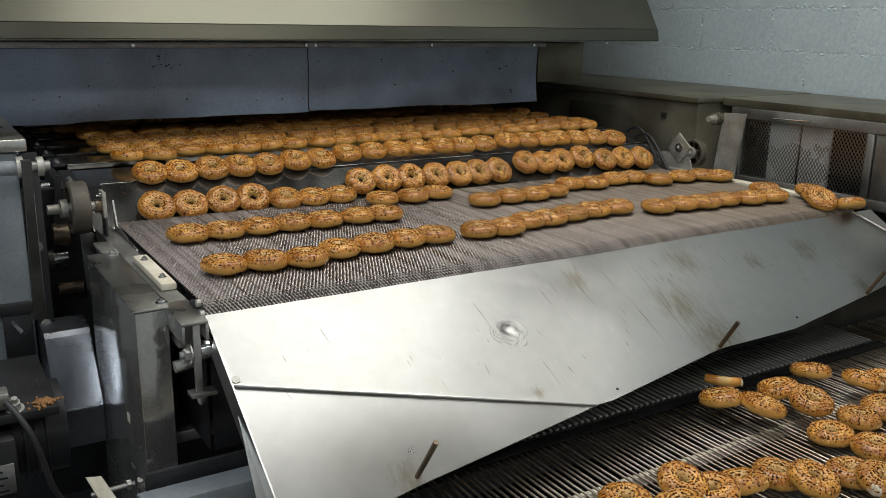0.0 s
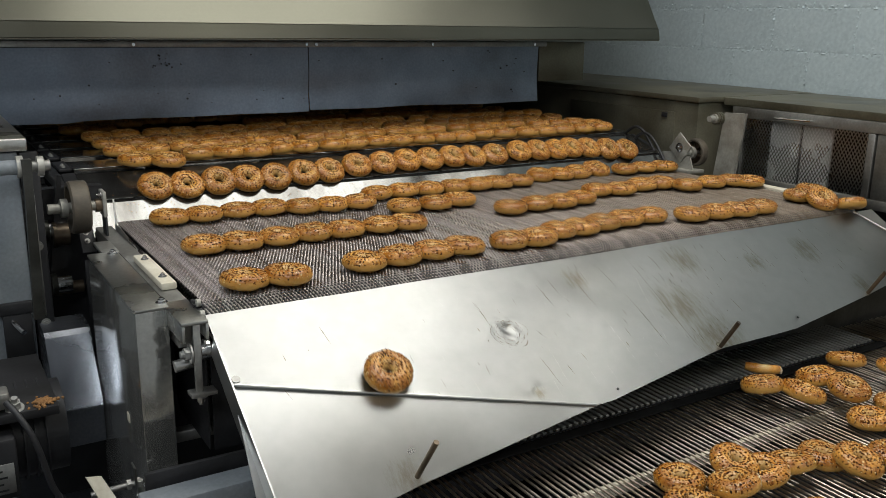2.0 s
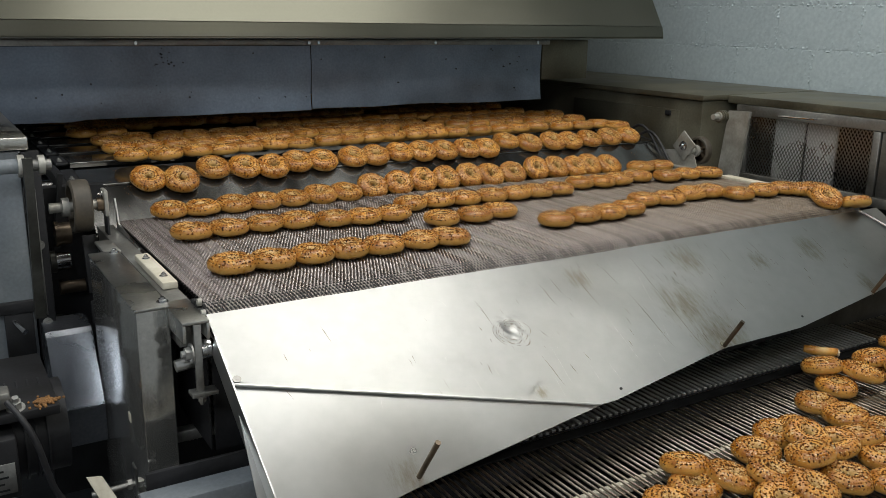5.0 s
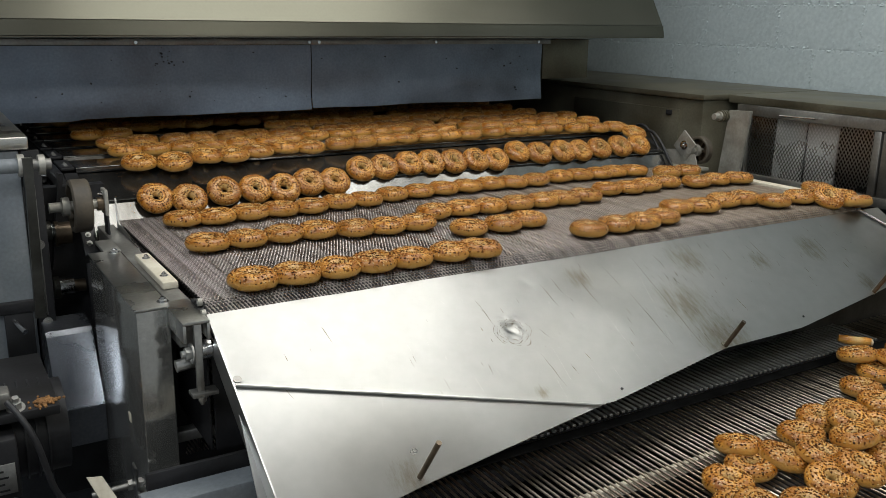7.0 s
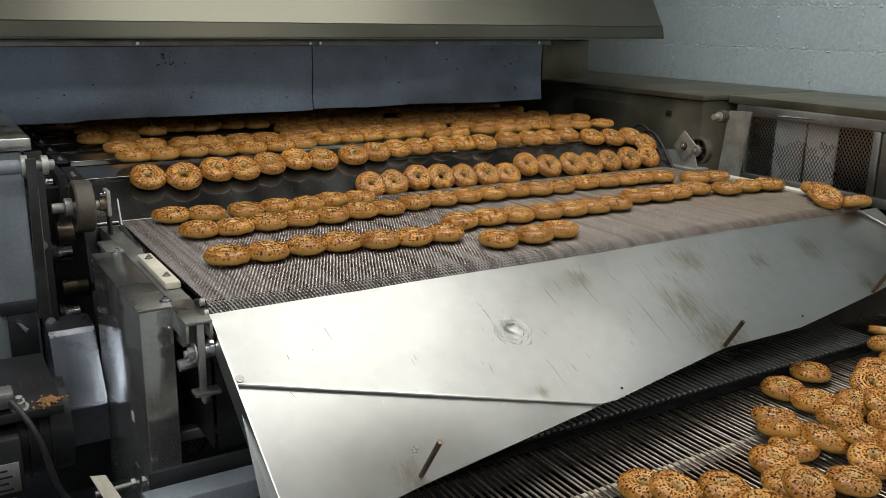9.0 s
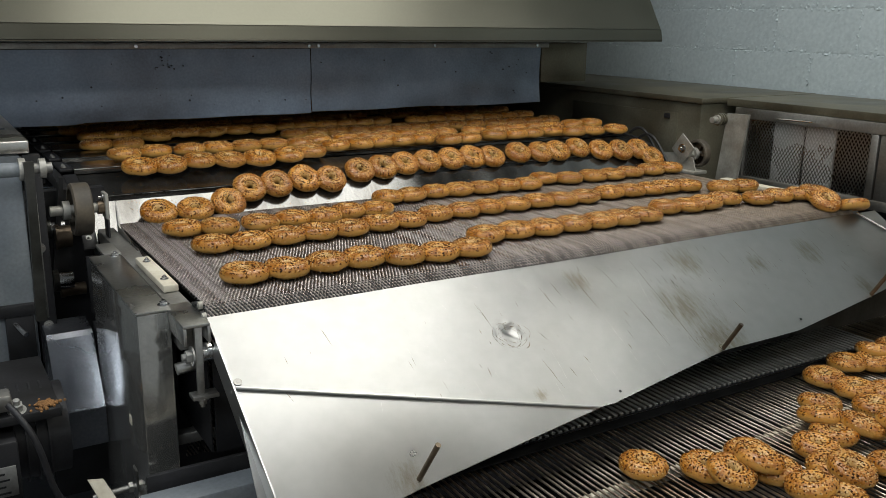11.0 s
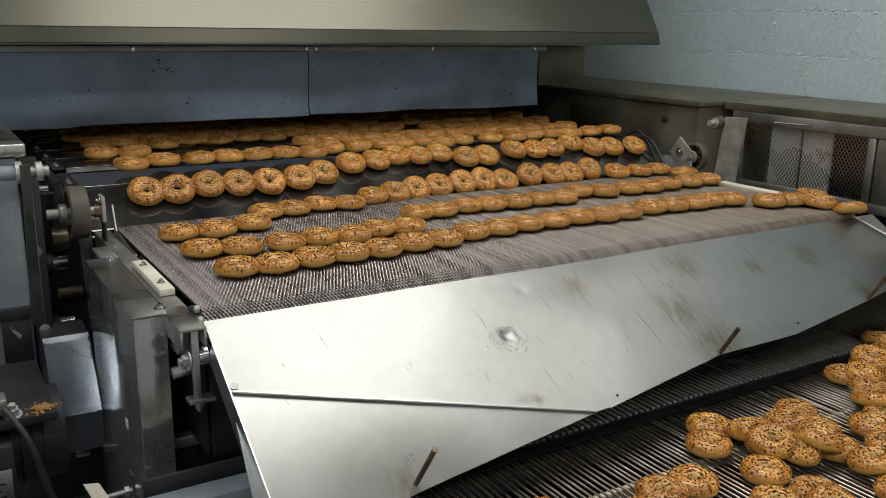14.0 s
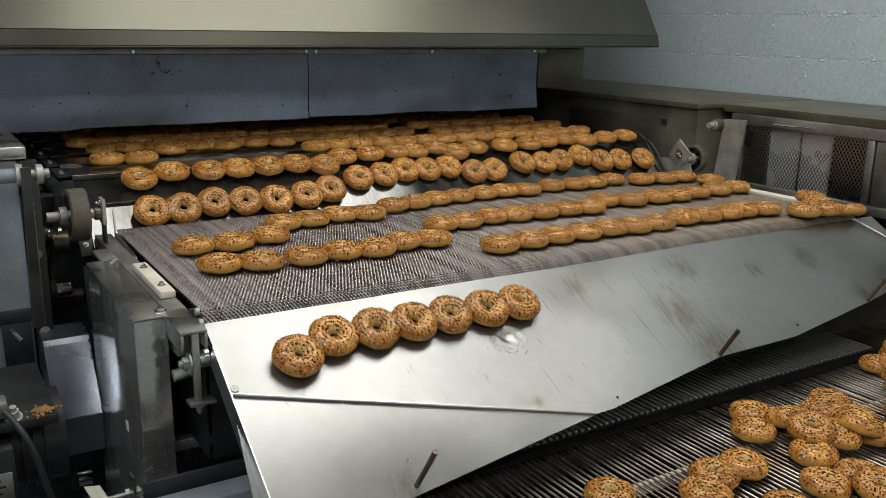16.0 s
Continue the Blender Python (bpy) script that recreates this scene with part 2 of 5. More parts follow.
def sheet(bm, outline, thick):
    """A flat plate: the outline's corners in order, and a thickness against its normal."""
    vs = [bm.verts.new(p) for p in outline]
    f = bm.faces.new(vs)
    f.normal_update()
    n = f.normal.copy()
    r = bmesh.ops.extrude_face_region(bm, geom=[f])
    bmesh.ops.translate(bm, vec=-n * thick, verts=[v for v in r["geom"] if isinstance(v, bmesh.types.BMVert)])


def profile(bm, yz, x0, x1, thick, up=True):
    """A bent plate: a line in y and z, carried from x0 to x1, with a thickness below."""
    pts = [Vector((0, y, z)) for y, z in yz]
    lower = []
    for i, p in enumerate(pts):
        d = (pts[min(i + 1, len(pts) - 1)] - pts[max(i - 1, 0)]).normalized()
        n = Vector((0, -d.z, d.y))
        if n.z < 0:
            n = -n
        lower.append(p - n * thick)
    ring = pts + lower[::-1]
    a = [bm.verts.new((x0, p.y, p.z)) for p in ring]
    b = [bm.verts.new((x1, p.y, p.z)) for p in ring]
    k = len(ring)
    for i in range(k):
        bm.faces.new((a[i], a[(i + 1) % k], b[(i + 1) % k], b[i]))
    h = len(pts)
    for ends in (a, b):
        for i in range(h - 1):
            bm.faces.new((ends[i], ends[i + 1], ends[k - 2 - i], ends[k - 1 - i]))


def hexbolt(bm, place, axis, r, h, washer=True):
    p, ax = Vector(place), Vector(axis).normalized()
    if washer:
        rod_between(bm, p, p + ax * h * 0.25, r * 1.5, 16)
    rod_between(bm, p + ax * h * 0.2, p + ax * h, r, 6)
    rod_between(bm, p + ax * h, p + ax * h * 1.5, r * 0.55, 10)

# ---- structure ----
BLOCK_Z = 1.061
BELT_Z, BELT_L, BELT_R, ROW = 1.01, 0.456, 2.505, 0.0089
SLOPE = radians(31)

bm = bmesh.new()
block(bm, (-3.2, -3.2, -0.1), (3.9, 7.0, 0))
tagged(part("floor", bm, FLOOR_MAT, None, smooth=False), "grey stained concrete floor", "floor", kind="structure")
# unseen ceiling, its grey set for what the steel reflects
bm = bmesh.new()
block(bm, (-3.2, -3.2, 3.4), (3.9, 7.0, 3.5))
tagged(part("ceiling", bm, CEILING_MAT, None, smooth=False), "unseen grey ceiling above the bakery line", "ceiling", kind="structure")
wall_east = new("wall_east")
tagged(wall_east, "grey-white painted concrete block wall", "wall", kind="structure")
bm = bmesh.new()
block(bm, (3.48, -3.2, 0), (3.8, 7.0, 3.4))
part("mortar", bm, WALL_PAINT, wall_east, smooth=False)
# three unseen walls added to close the hall and bounce light
for nm, lo, hi in (("wall_west", (-3.4, -3.2, 0), (-3.2, 7, 3.4)), ("wall_south", (-3.2, -3.4, 0), (3.8, -3.2, 3.4)), ("wall_north", (-3.2, 7.0, 0), (3.8, 7.2, 3.4))):
    bm = bmesh.new()
    block(bm, lo, hi)
    tagged(part(nm, bm, DIM_WALL, None, smooth=False), "unseen grey wall that bounces light into the hall", "wall", kind="structure")


def block_course(z, y0):
    """One course of painted concrete blocks, 0.42 by 0.19 m with their joints."""
    y = y0
    while y < 6.0:
        ob = new("block", random.choice(BLOCK_MESHES))
        ob.parent = wall_east
        ob.location = (3.473 + random.uniform(-0.001, 0.001), y, z)
        y += 0.4228


def block_face(k):
    """A block's painted face: soft sunken joints, clotted paint thickest beside them."""
    bm = bmesh.new()
    bmesh.ops.create_grid(bm, x_segments=140, y_segments=64, size=0.5)
    for v in bm.verts:
        y, z = (v.co.x + 0.5) * 0.4228, (v.co.y + 0.5) * 0.191
        edge = min(y, 0.4228 - y, z, 0.191 - z)
        near = math.exp(-edge / 0.016)
        where = noise.noise((y * 9 + k * 7, z * 9, 4))
        clot = max(0.0, noise.noise((y * 105, z * 105, k * 5)) - 0.20 - 0.25 * (1 - near) + 0.30 * where)
        joint = 0.0018 * math.exp(-edge / 0.005) * (0.7 + noise.noise((y * 25, z * 25, 3 + k)))
        v.co = Vector((-0.004 + joint - 0.013 * clot * (0.25 + near), y, z))
    return mesh_of(bm, "block", WALL_PAINT, True, 60)


BLOCK_MESHES = [block_face(k) for k in range(4)]
for i in range(4):
    block_course(BLOCK_Z + 0.191 * i, 0.855 if i % 2 else 0.637)
bm = bmesh.new()
for z0, z1 in ((0, BLOCK_Z), (BLOCK_Z + 0.764, 3.4)):
    block(bm, (3.465, -3.2, z0), (3.48, 7.0, z1))
part("far_block_facing", bm, WALL_PAINT, wall_east, smooth=False)

# unseen ceiling panels, one at each overhead light, added fills included
for x, y, w, d in ((1.64, 1.80, 1.9, 0.68), (-0.6, 1.5, 0.8, 0.3), (3.12, 1.3, 0.55, 0.5), (-1.0, -0.8, 1.2, 0.28), (2.2, -1.4, 1.2, 0.28)):
    lampf = thing("ceiling_lamp", (x, y, 3.4), "unseen white ceiling panel added at a light's place", "lamp", "ceiling lamps")
    bm = bmesh.new()
    block(bm, (-w / 2 - 0.02, -d - 0.03, -0.08), (w / 2 + 0.02, d + 0.03, 0), 0.01)
    part("housing", bm, CEILING_MAT, lampf)
    bm = bmesh.new()
    block(bm, (-w / 2, -d, -0.1), (w / 2, d, -0.081), 0.005)
    part("diffuser", bm, LAMP_GLOW, lampf)

# ---- hood and curtain ----
hood = thing("extraction_hood", (1.2, 2.8, 1.5), "stainless extraction hood with a folded lip over the oven mouth", "hood")


def at(ob, *p):
    """World coordinates into the space of a thing that is only moved."""
    return tuple(a - b for a, b in zip(p, ob.location))


HL, HR = -0.75, 2.79
bm = bmesh.new()
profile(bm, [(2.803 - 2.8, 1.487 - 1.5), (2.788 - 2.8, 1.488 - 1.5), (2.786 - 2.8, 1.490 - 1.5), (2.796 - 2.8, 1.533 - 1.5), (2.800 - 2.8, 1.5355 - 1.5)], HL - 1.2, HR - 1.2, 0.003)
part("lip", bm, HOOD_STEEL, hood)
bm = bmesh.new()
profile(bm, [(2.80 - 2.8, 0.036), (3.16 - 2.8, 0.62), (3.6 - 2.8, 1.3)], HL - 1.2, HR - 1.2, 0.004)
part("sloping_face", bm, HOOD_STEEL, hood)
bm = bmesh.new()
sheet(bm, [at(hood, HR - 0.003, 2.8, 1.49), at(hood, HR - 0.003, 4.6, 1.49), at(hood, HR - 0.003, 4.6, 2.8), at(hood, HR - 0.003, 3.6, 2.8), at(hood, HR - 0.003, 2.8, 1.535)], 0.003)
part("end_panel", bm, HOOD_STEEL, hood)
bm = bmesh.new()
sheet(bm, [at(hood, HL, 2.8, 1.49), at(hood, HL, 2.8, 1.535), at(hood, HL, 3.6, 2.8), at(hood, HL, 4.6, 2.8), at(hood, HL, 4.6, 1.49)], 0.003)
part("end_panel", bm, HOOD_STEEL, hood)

curtain = thing("oven_mouth_curtain", (1.35, 3.2, 1.46), "dented blue-grey sheet steel curtain across the oven mouth", "curtain")
for x0, x1, dz in ((-0.6, 1.349, 0.0), (1.353, 2.46, 0.004)):
    bm = bmesh.new()
    bmesh.ops.create_grid(bm, x_segments=40, y_segments=8, size=0.5)
    for v in bm.verts:
        x = x0 + (v.co.x + 0.5) * (x1 - x0)
        z = v.co.y + 0.5
        low = 1.205 + 0.006 * noise.noise((x * 3, 0, 1)) - 0.006 * (x < 0.5)
        v.co = Vector(at(curtain, x, 3.2 + 0.012 * noise.noise((x * 2.2, z * 2, 5)) * (1.2 - z), low + (1.447 - low) * z + dz))
    bmesh.ops.solidify(bm, geom=bm.faces[:], thickness=0.002)
    part("panel", bm, CURTAIN_STEEL, curtain)
bm = bmesh.new()
rng = random.Random(4)
for k in range(46):
    x, z, r = rng.uniform(0.25, 2.4), rng.uniform(1.25, 1.44), rng.uniform(0.001, 0.0035)
    if k < 14:
        x, z = rng.gauss(0.80, 0.02), rng.uniform(1.375, 1.43)
    rod_between(bm, at(curtain, x, 3.188, z), at(curtain, x, 3.1815, z), r, 7)
tagged(part("soot_spots", bm, BLACK, curtain), kind="stuff")
bm = bmesh.new()
block(bm, at(curtain, -0.6, 3.19, 1.449), at(curtain, 2.50, 3.215, 1.47), 0.002)
part("rail", bm, DULL_STEEL, curtain)
for x in (0.1, 0.7, 1.34, 1.38, 1.9, 2.43):
    bm = bmesh.new()
    rod_between(bm, at(curtain, x, 3.186, 1.458), at(curtain, x, 3.192, 1.458), 0.006, 10)
    part("rivet", bm, CHROME, curtain)

oven = thing("tunnel_oven", (1.4, 3.5, 0), "dark tunnel oven body with a low black mouth", "oven")
bm = bmesh.new()
block(bm, (-2.0, -0.28, 1.47), (1.35, 3.4, 3.0))
part("upper_body", bm, DULL_STEEL, oven, smooth=False)
bm = bmesh.new()
block(bm, (1.066, -0.30, 1.295), (1.33, 3.4, 1.469), 0.004)
part("side_post", bm, CAB_PAINT, oven, "grease-stained beige side panel")
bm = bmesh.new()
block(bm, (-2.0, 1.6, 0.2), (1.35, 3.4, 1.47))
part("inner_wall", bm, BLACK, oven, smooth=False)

# ---- tray conveyor: rigid trays that tip over the nose, one row of bagels on each ----
upper = thing("tray_conveyor_frame", (1.4, 2.9, 1.0), "black oily side rails of the oven tray conveyor", "conveyor")
RAIL = [(5.0, 1.108), (2.76, 1.108), (2.68, 1.103), (2.62, 1.088), (2.56, 1.058), (2.52, 1.02), (2.50, 0.98)]
for x0, x1 in ((0.340, 0.362), (2.575, 2.59)):
    bm = bmesh.new()
    profile(bm, [(y - 2.9, z - 1.0) for y, z in RAIL], x0 - 1.4, x1 - 1.4, 0.035)
    part("side_rail", bm, BLACK, upper)
for x0, x1 in ((0.30, 0.339), (2.591, 2.62)):
    bm = bmesh.new()
    block(bm, (x0 - 1.4, -0.30, -0.05), (x1 - 1.4, 2.0, 0.06), 0.004)
    part("chain_guard", bm, BLACK, upper)
TRAY_TIME, TRAY_PITCH = 4.72, 0.212
NOSE_TOP, NOSE_BIG = Vector((2.72, 0.777)), 0.342


def tray_path(s):
    """Where a tray's front edge is, y and z, s metres past the point where the track begins to fall."""
    if s <= 0:
        return Vector((2.72 - s, 1.119))
    a = s / NOSE_BIG
    b = min(a, radians(64))
    return NOSE_TOP + NOSE_BIG * Vector((-math.sin(b), math.cos(b))) + (a - b) * NOSE_BIG * Vector((-0.1, -0.995))


def tray_travel(t):
    """Seconds since a tray's edge was a fixed way over the nose, to travel along the track."""
    if t < -4.72:
        return -0.091 + (t + 4.72) * TRAY_PITCH / TRAY_TIME
    return float(np.interp(t, [-4.72, -2.3, 0.0, 2.4, 4.2, 44.2], [-0.091, 0.036, 0.136, 0.223, 0.289, 1.797]))


def tray_pose(t, behind):
    a, b = tray_path(tray_travel(t)), tray_path(tray_travel(t - behind))
    d = b - a
    return pose(1.48, a.x, a.y, math.degrees(math.atan2(d.y, d.x)))


def build_tray():
    ob = thing("oven_tray", (1.48, 4, 1.119), "oil-darkened steel oven tray with a folded front lip", "tray", "oven trays")
    bm = bmesh.new()
    # folded lip, flat, and a tail that dips under the next tray's lip
    profile(bm, [(0.001, -0.0005), (0.004, 0.0), (0.162, -0.0035), (0.170, -0.008), (0.215, -0.036)], -1.08, 1.085, 0.0018)
    part("plate", bm, TRAY_STEEL, ob, smooth=False)
    bm = bmesh.new()
    block(bm, (-1.08, -0.0008, -0.016), (1.085, 0.0010, -0.0032), 0.0005, segs=1)
    part("front_flange", bm, TRAY_STEEL, ob)
    bm = bmesh.new()
    block(bm, (-1.08, -0.0012, -0.0030), (1.085, 0.0010, -0.0007), 0.0006, segs=1)
    part("front_lip", bm, WORN_EDGE, ob, "lip worn bright along its edge")
    for x0, x1 in ((-1.117, -1.081), (1.086, 1.10)):
        bm = bmesh.new()
        block(bm, (x0, 0.015, -0.010), (x1, 0.17, -0.001), 0.002)
        part("end_bracket", bm, BLACK, ob)
    for y in (0.05, 0.075):
        bm = bmesh.new()
        hexbolt(bm, (-1.10, y, -0.001), (0, 0, 1), 0.005, 0.005)
        part("bolt", bm, DULL_STEEL, ob)
    bm = bmesh.new()
    rod_between(bm, (-1.185, 0.11, -0.035), (-1.150, 0.11, -0.035), 0.024, 24)
    part("chain_roller", bm, CHROME, ob, "bright steel chain roller")
    bm = bmesh.new()
    rod_between(bm, (-1.20, 0.11, -0.035), (-1.186, 0.11, -0.035), 0.030, 24)
    part("roller_flange", bm, SLIDE_STEEL, ob)
    bm = bmesh.new()
    rng = random.Random(77)
    for k in range(420):
        x, y = rng.uniform(-1.05, 1.06), 0.006 + 0.155 * rng.random()
        if noise.noise((x * 5, y * 9, 0)) < rng.uniform(-0.5, 0.25):
            continue
        r = rng.uniform(0.0006, 0.0019)
        c = Vector((x, y, -0.02 * y + 0.0003))
        q = [bm.verts.new(c + Vector(d) * r) for d in ((1, 0.2, 0), (-0.2, 1, 0.3), (-1, -0.1, 0), (0.1, -1, 0), (0, -0.3, 0.8))]
        for i in range(4):
            bm.faces.new((q[i], q[(i + 1) % 4], q[4]))
    tagged(part("crumbs", bm, RUST, ob, smooth=False), kind="stuff")
    return ob


TRAYS = [build_tray()]
TRAYS += [copy_thing(TRAYS[0], TRAYS[0].matrix_basis) for k in range(14)]

# ---- chute ----
chute = thing("steel_chute", (0.459, 1.601, 0.985), "dented bright stainless steel chute sloping down to the wire conveyor", "chute")
CH = Matrix.Rotation(SLOPE, 4, "X")  # chute space: x across, -y down the slope, z out of the sheet


def on_chute(x, u, h=0.0):
    """x across in world metres, u metres down the slope, h above the sheet."""
    return CH @ Vector((x - 0.459, -u, h))


def dents(x, u):
    """Buckling of the thin sheet, the welded dent in its middle, and a few knocks."""
    h = 0.0050 * noise.noise((x * 1.9, u * 2.6, 2.0)) + 0.0011 * noise.noise((x * 7, u * 9, 5.0))
    d = math.hypot((x - 1.066), (u - 0.177) * 1.0)
    crumple = noise.noise((x * 45, u * 45, 1)) + 0.6 * noise.noise((x * 110, u * 110, 4))
    h += 0.0021 * math.exp(-((d - 0.026) / 0.015) ** 2) * crumple - 0.004 * math.exp(-(d / 0.014) ** 2)
    for px, pu, r in ((1.02, 0.352, 0.014), (1.33, 0.235, 0.012), (2.05, 0.11, 0.03), (1.52, 0.31, 0.025), (0.50, 0.05, 0.02), (1.18, 0.06, 0.016), (1.322, 0.225, 0.008), (1.94, 0.11, 0.02), (1.06, 0.335, 0.01)):
        h -= 0.0009 * math.exp(-(((x - px) ** 2 + (u - pu) ** 2) / r ** 2))
    return h


LOW_EDGE = [(0.452, 0.166), (1.16, 0.398), (1.205, 0.398), (1.591, 0.341), (1.872, 0.337), (2.225, 0.293), (2.60, 0.235)]
bm = bmesh.new()
NX, NU = 420, 84
grid = []
for i in range(NX + 1):
    x = 0.452 + (2.60 - 0.452) * i / NX
    end = float(np.interp(x, [p[0] for p in LOW_EDGE], [p[1] for p in LOW_EDGE]))
    grid.append([bm.verts.new(on_chute(x, -0.011 + (end + 0.011) * j / NU, dents(x, (end + 0.011) * j / NU))) for j in range(NU + 1)])
for i in range(NX):
    for j in range(NU):
        bm.faces.new((grid[i][j], grid[i][j + 1], grid[i + 1][j + 1], grid[i + 1][j]))
bmesh.ops.solidify(bm, geom=bm.faces[:], thickness=0.002)
part("upper_sheet", bm, CHUTE_STEEL, chute)
bm = bmesh.new()
sheet(bm, [on_chute(x, u, h) for x, u, h in ((0.452, 0.160, -0.006), (1.166, 0.397, -0.006), (0.719, 0.447, -0.0245), (0.632, 0.460, -0.0285), (0.42, 0.493, -0.038))], 0.003)
part("lower_sheet", bm, CHUTE_STEEL, chute)
bm = bmesh.new()
rod_between(bm, on_chute(0.456, 0.165, 0.0), on_chute(1.162, 0.397, 0.0), 0.0035, 8)
part("seam_edge", bm, CHUTE_STEEL, chute)
bm = bmesh.new()
sheet(bm, [on_chute(0.449, 0.06, 0.018), on_chute(0.449, 0.50, 0.012), on_chute(0.449, 0.50, -0.05), on_chute(0.449, 0.06, -0.03)], 0.003)
part("side_flange", bm, CHUTE_STEEL, chute)
for x, u in ((0.719, 0.43), (1.591, 0.335), (2.223, 0.288)):
    bm = bmesh.new()
    rod_between(bm, on_chute(x, u, -0.002 if x > 1 else -0.028), on_chute(x + 0.012, u - 0.005, 0.078), 0.0055, 12)
    part("peg", bm, BROWN_STEEL, chute, "oil-browned steel peg")

# ---- mesh conveyor frame ----
meshc = thing("mesh_cooling_conveyor", (1.48, 2.0, 0.9), "woven wire mesh conveyor with steel side frames and ivory wear strips", "conveyor")
NOSE_Y, NOSE_R = 1.650, 0.050
bm = bmesh.new()
rod_between(bm, (BELT_L - 1.48, NOSE_Y - 2, 0.11 - NOSE_R - 0.004), (BELT_R - 1.48, NOSE_Y - 2, 0.11 - NOSE_R - 0.004), NOSE_R - 0.006, 28)
part("nose_roller", bm, BLACK, meshc)
# bed coloured black to stand for the shade in the weave's openings
bm = bmesh.new()
block(bm, (BELT_L - 1.48 + 0.01, -0.33, 0.085), (BELT_R - 1.48 - 0.01, 0.425, 0.098), 0.002)
part("dark_bed_plate", bm, MATT_BLACK, meshc)
for x0, x1 in ((0.405, 0.448), (2.515, 2.56)):
    bm = bmesh.new()
    block(bm, (x0 - 1.48, -0.36, 0.02), (x1 - 1.48, 0.46, 0.095), 0.003)
    part("side_frame", bm, DULL_STEEL, meshc)
bm = bmesh.new()
block(bm, (0.415 - 1.48, 1.79 - 2, 0.096), (0.447 - 1.48, 2.05 - 2, 0.112), 0.003)
part("wear_strip", bm, PLASTIC, meshc, "ivory plastic wear strip")
bm = bmesh.new()
block(bm, (2.515 - 1.48, 1.74 - 2, 0.096), (2.555 - 1.48, 2.17 - 2, 0.114), 0.003)
part("wear_strip", bm, PLASTIC, meshc, "ivory plastic wear strip")


# ---- right-hand cabinet with its mesh door ----
cabinet = thing("drive_cabinet", (3.1, 2.6, 0), "greasy olive-grey steel drive cabinet beside the conveyor", "cabinet")
bm = bmesh.new()
block(bm, (2.75 - 3.1, 2.50 - 2.6, 0.2), (3.455 - 3.1, 6.0 - 2.6, 1.247), 0.004)
part("body", bm, CAB_PAINT, cabinet)
bm = bmesh.new()
block(bm, (2.738 - 3.1, 2.488 - 2.6, 1.248), (3.455 - 3.1, 6.0 - 2.6, 1.270), 0.003)
part("top_plate", bm, CAB_PAINT, cabinet)
bm = bmesh.new()
block(bm, (2.744 - 3.1, 2.62 - 2.6, 1.0), (2.7495 - 3.1, 3.30 - 2.6, 1.20), 0.002)
part("access_panel", bm, CAB_PAINT, cabinet)
bm = bmesh.new()
block(bm, (2.736 - 3.1, 2.66 - 2.6, 1.175), (2.743 - 3.1, 2.69 - 2.6, 1.195), 0.002)
part("latch", bm, BLACK, cabinet)

guard = thing("guard_cage", (3.2, 2.0, 0), "grey steel guard cage with an expanded mesh door", "guard")
DX = 2.88 - 3.2
bm = bmesh.new()
block(bm, (DX, -1.2, 1.237), (0.255, 0.487, 1.268), 0.004)
part("top", bm, CAB_PAINT, guard)
bm = bmesh.new()
block(bm, (0.10, -1.2, 0.3), (0.255, 0.487, 1.236))
part("back_panel", bm, BLACK, guard, smooth=False)
for nm, lo, hi in (("top_bar", (-0.01, -0.5, 1.195), (0.02, 0.43, 1.236)), ("bottom_bar", (-0.01, -0.5, 0.93), (0.02, 0.43, 0.965)),
                   ("stile", (-0.01, -0.20, 0.966), (0.02, -0.172, 1.194)), ("stile", (-0.01, 0.37, 0.966), (0.02, 0.43, 1.194)), ("stile", (-0.006, -0.5, 0.966), (0.02, -0.206, 1.194))):
    bm = bmesh.new()
    block(bm, (DX + lo[0], lo[1], lo[2]), (DX + hi[0], hi[1], hi[2]), 0.003)
    part(nm, bm, DULL_STEEL, guard)
bm = bmesh.new()
for a, b in (((-0.012, 0.205, 1.210), (-0.03, 0.205, 1.210)), ((-0.012, 0.055, 1.214), (-0.03, 0.055, 1.214)), ((-0.03, 0.209, 1.210), (-0.03, 0.051, 1.214))):
    rod_between(bm, (DX + a[0], a[1], a[2]), (DX + b[0], b[1], b[2]), 0.0035, 10)
part("handle", bm, CHROME, guard, "bent steel rod handle")
# expanded metal: strands that bend round lozenge openings
bm = bmesh.new()
LY, LZ, NY, NZ = 0.0142, 0.0228, 38, 10
for r in range(NZ):
    z = 0.966 + LZ * (r + 0.5)
    for side in (1, -1):
        last = None
        for c in range(NY * 2 + 1):
            y = -0.171 + c * LY / 2
            zz = z + side * LZ / 2 * (c % 2)
            p = Vector((DX + 0.005, y, zz))
            if last is not None:
                d = (p - last).normalized()
                n = Vector((0, -d.z, d.y)) * 0.0013
                t = Vector((0.0012, 0, 0))
                q = [bm.verts.new(v) for v in (last - n - t, last + n - t, last + n + t, last - n + t, p - n - t, p + n - t, p + n + t, p - n + t)]
                for f in ((0, 1, 5, 4), (1, 2, 6, 5), (2, 3, 7, 6), (3, 0, 4, 7)):
                    bm.faces.new([q[k] for k in f])
            last = p
part("expanded_mesh", bm, STEEL, guard, "expanded steel mesh", smooth=False)
for y0, y1, z0 in ((2.119, 2.251, 0.93), (1.980, 2.107, 0.93)):
    bm = bmesh.new()
    block(bm, (DX + 0.014, y0 - 2, z0), (DX + 0.024, y1 - 2, 1.192), 0.003)
    part("baffle_plate", bm, GREY_PALE, guard, "pale grey baffle plate behind the mesh")
bm = bmesh.new()
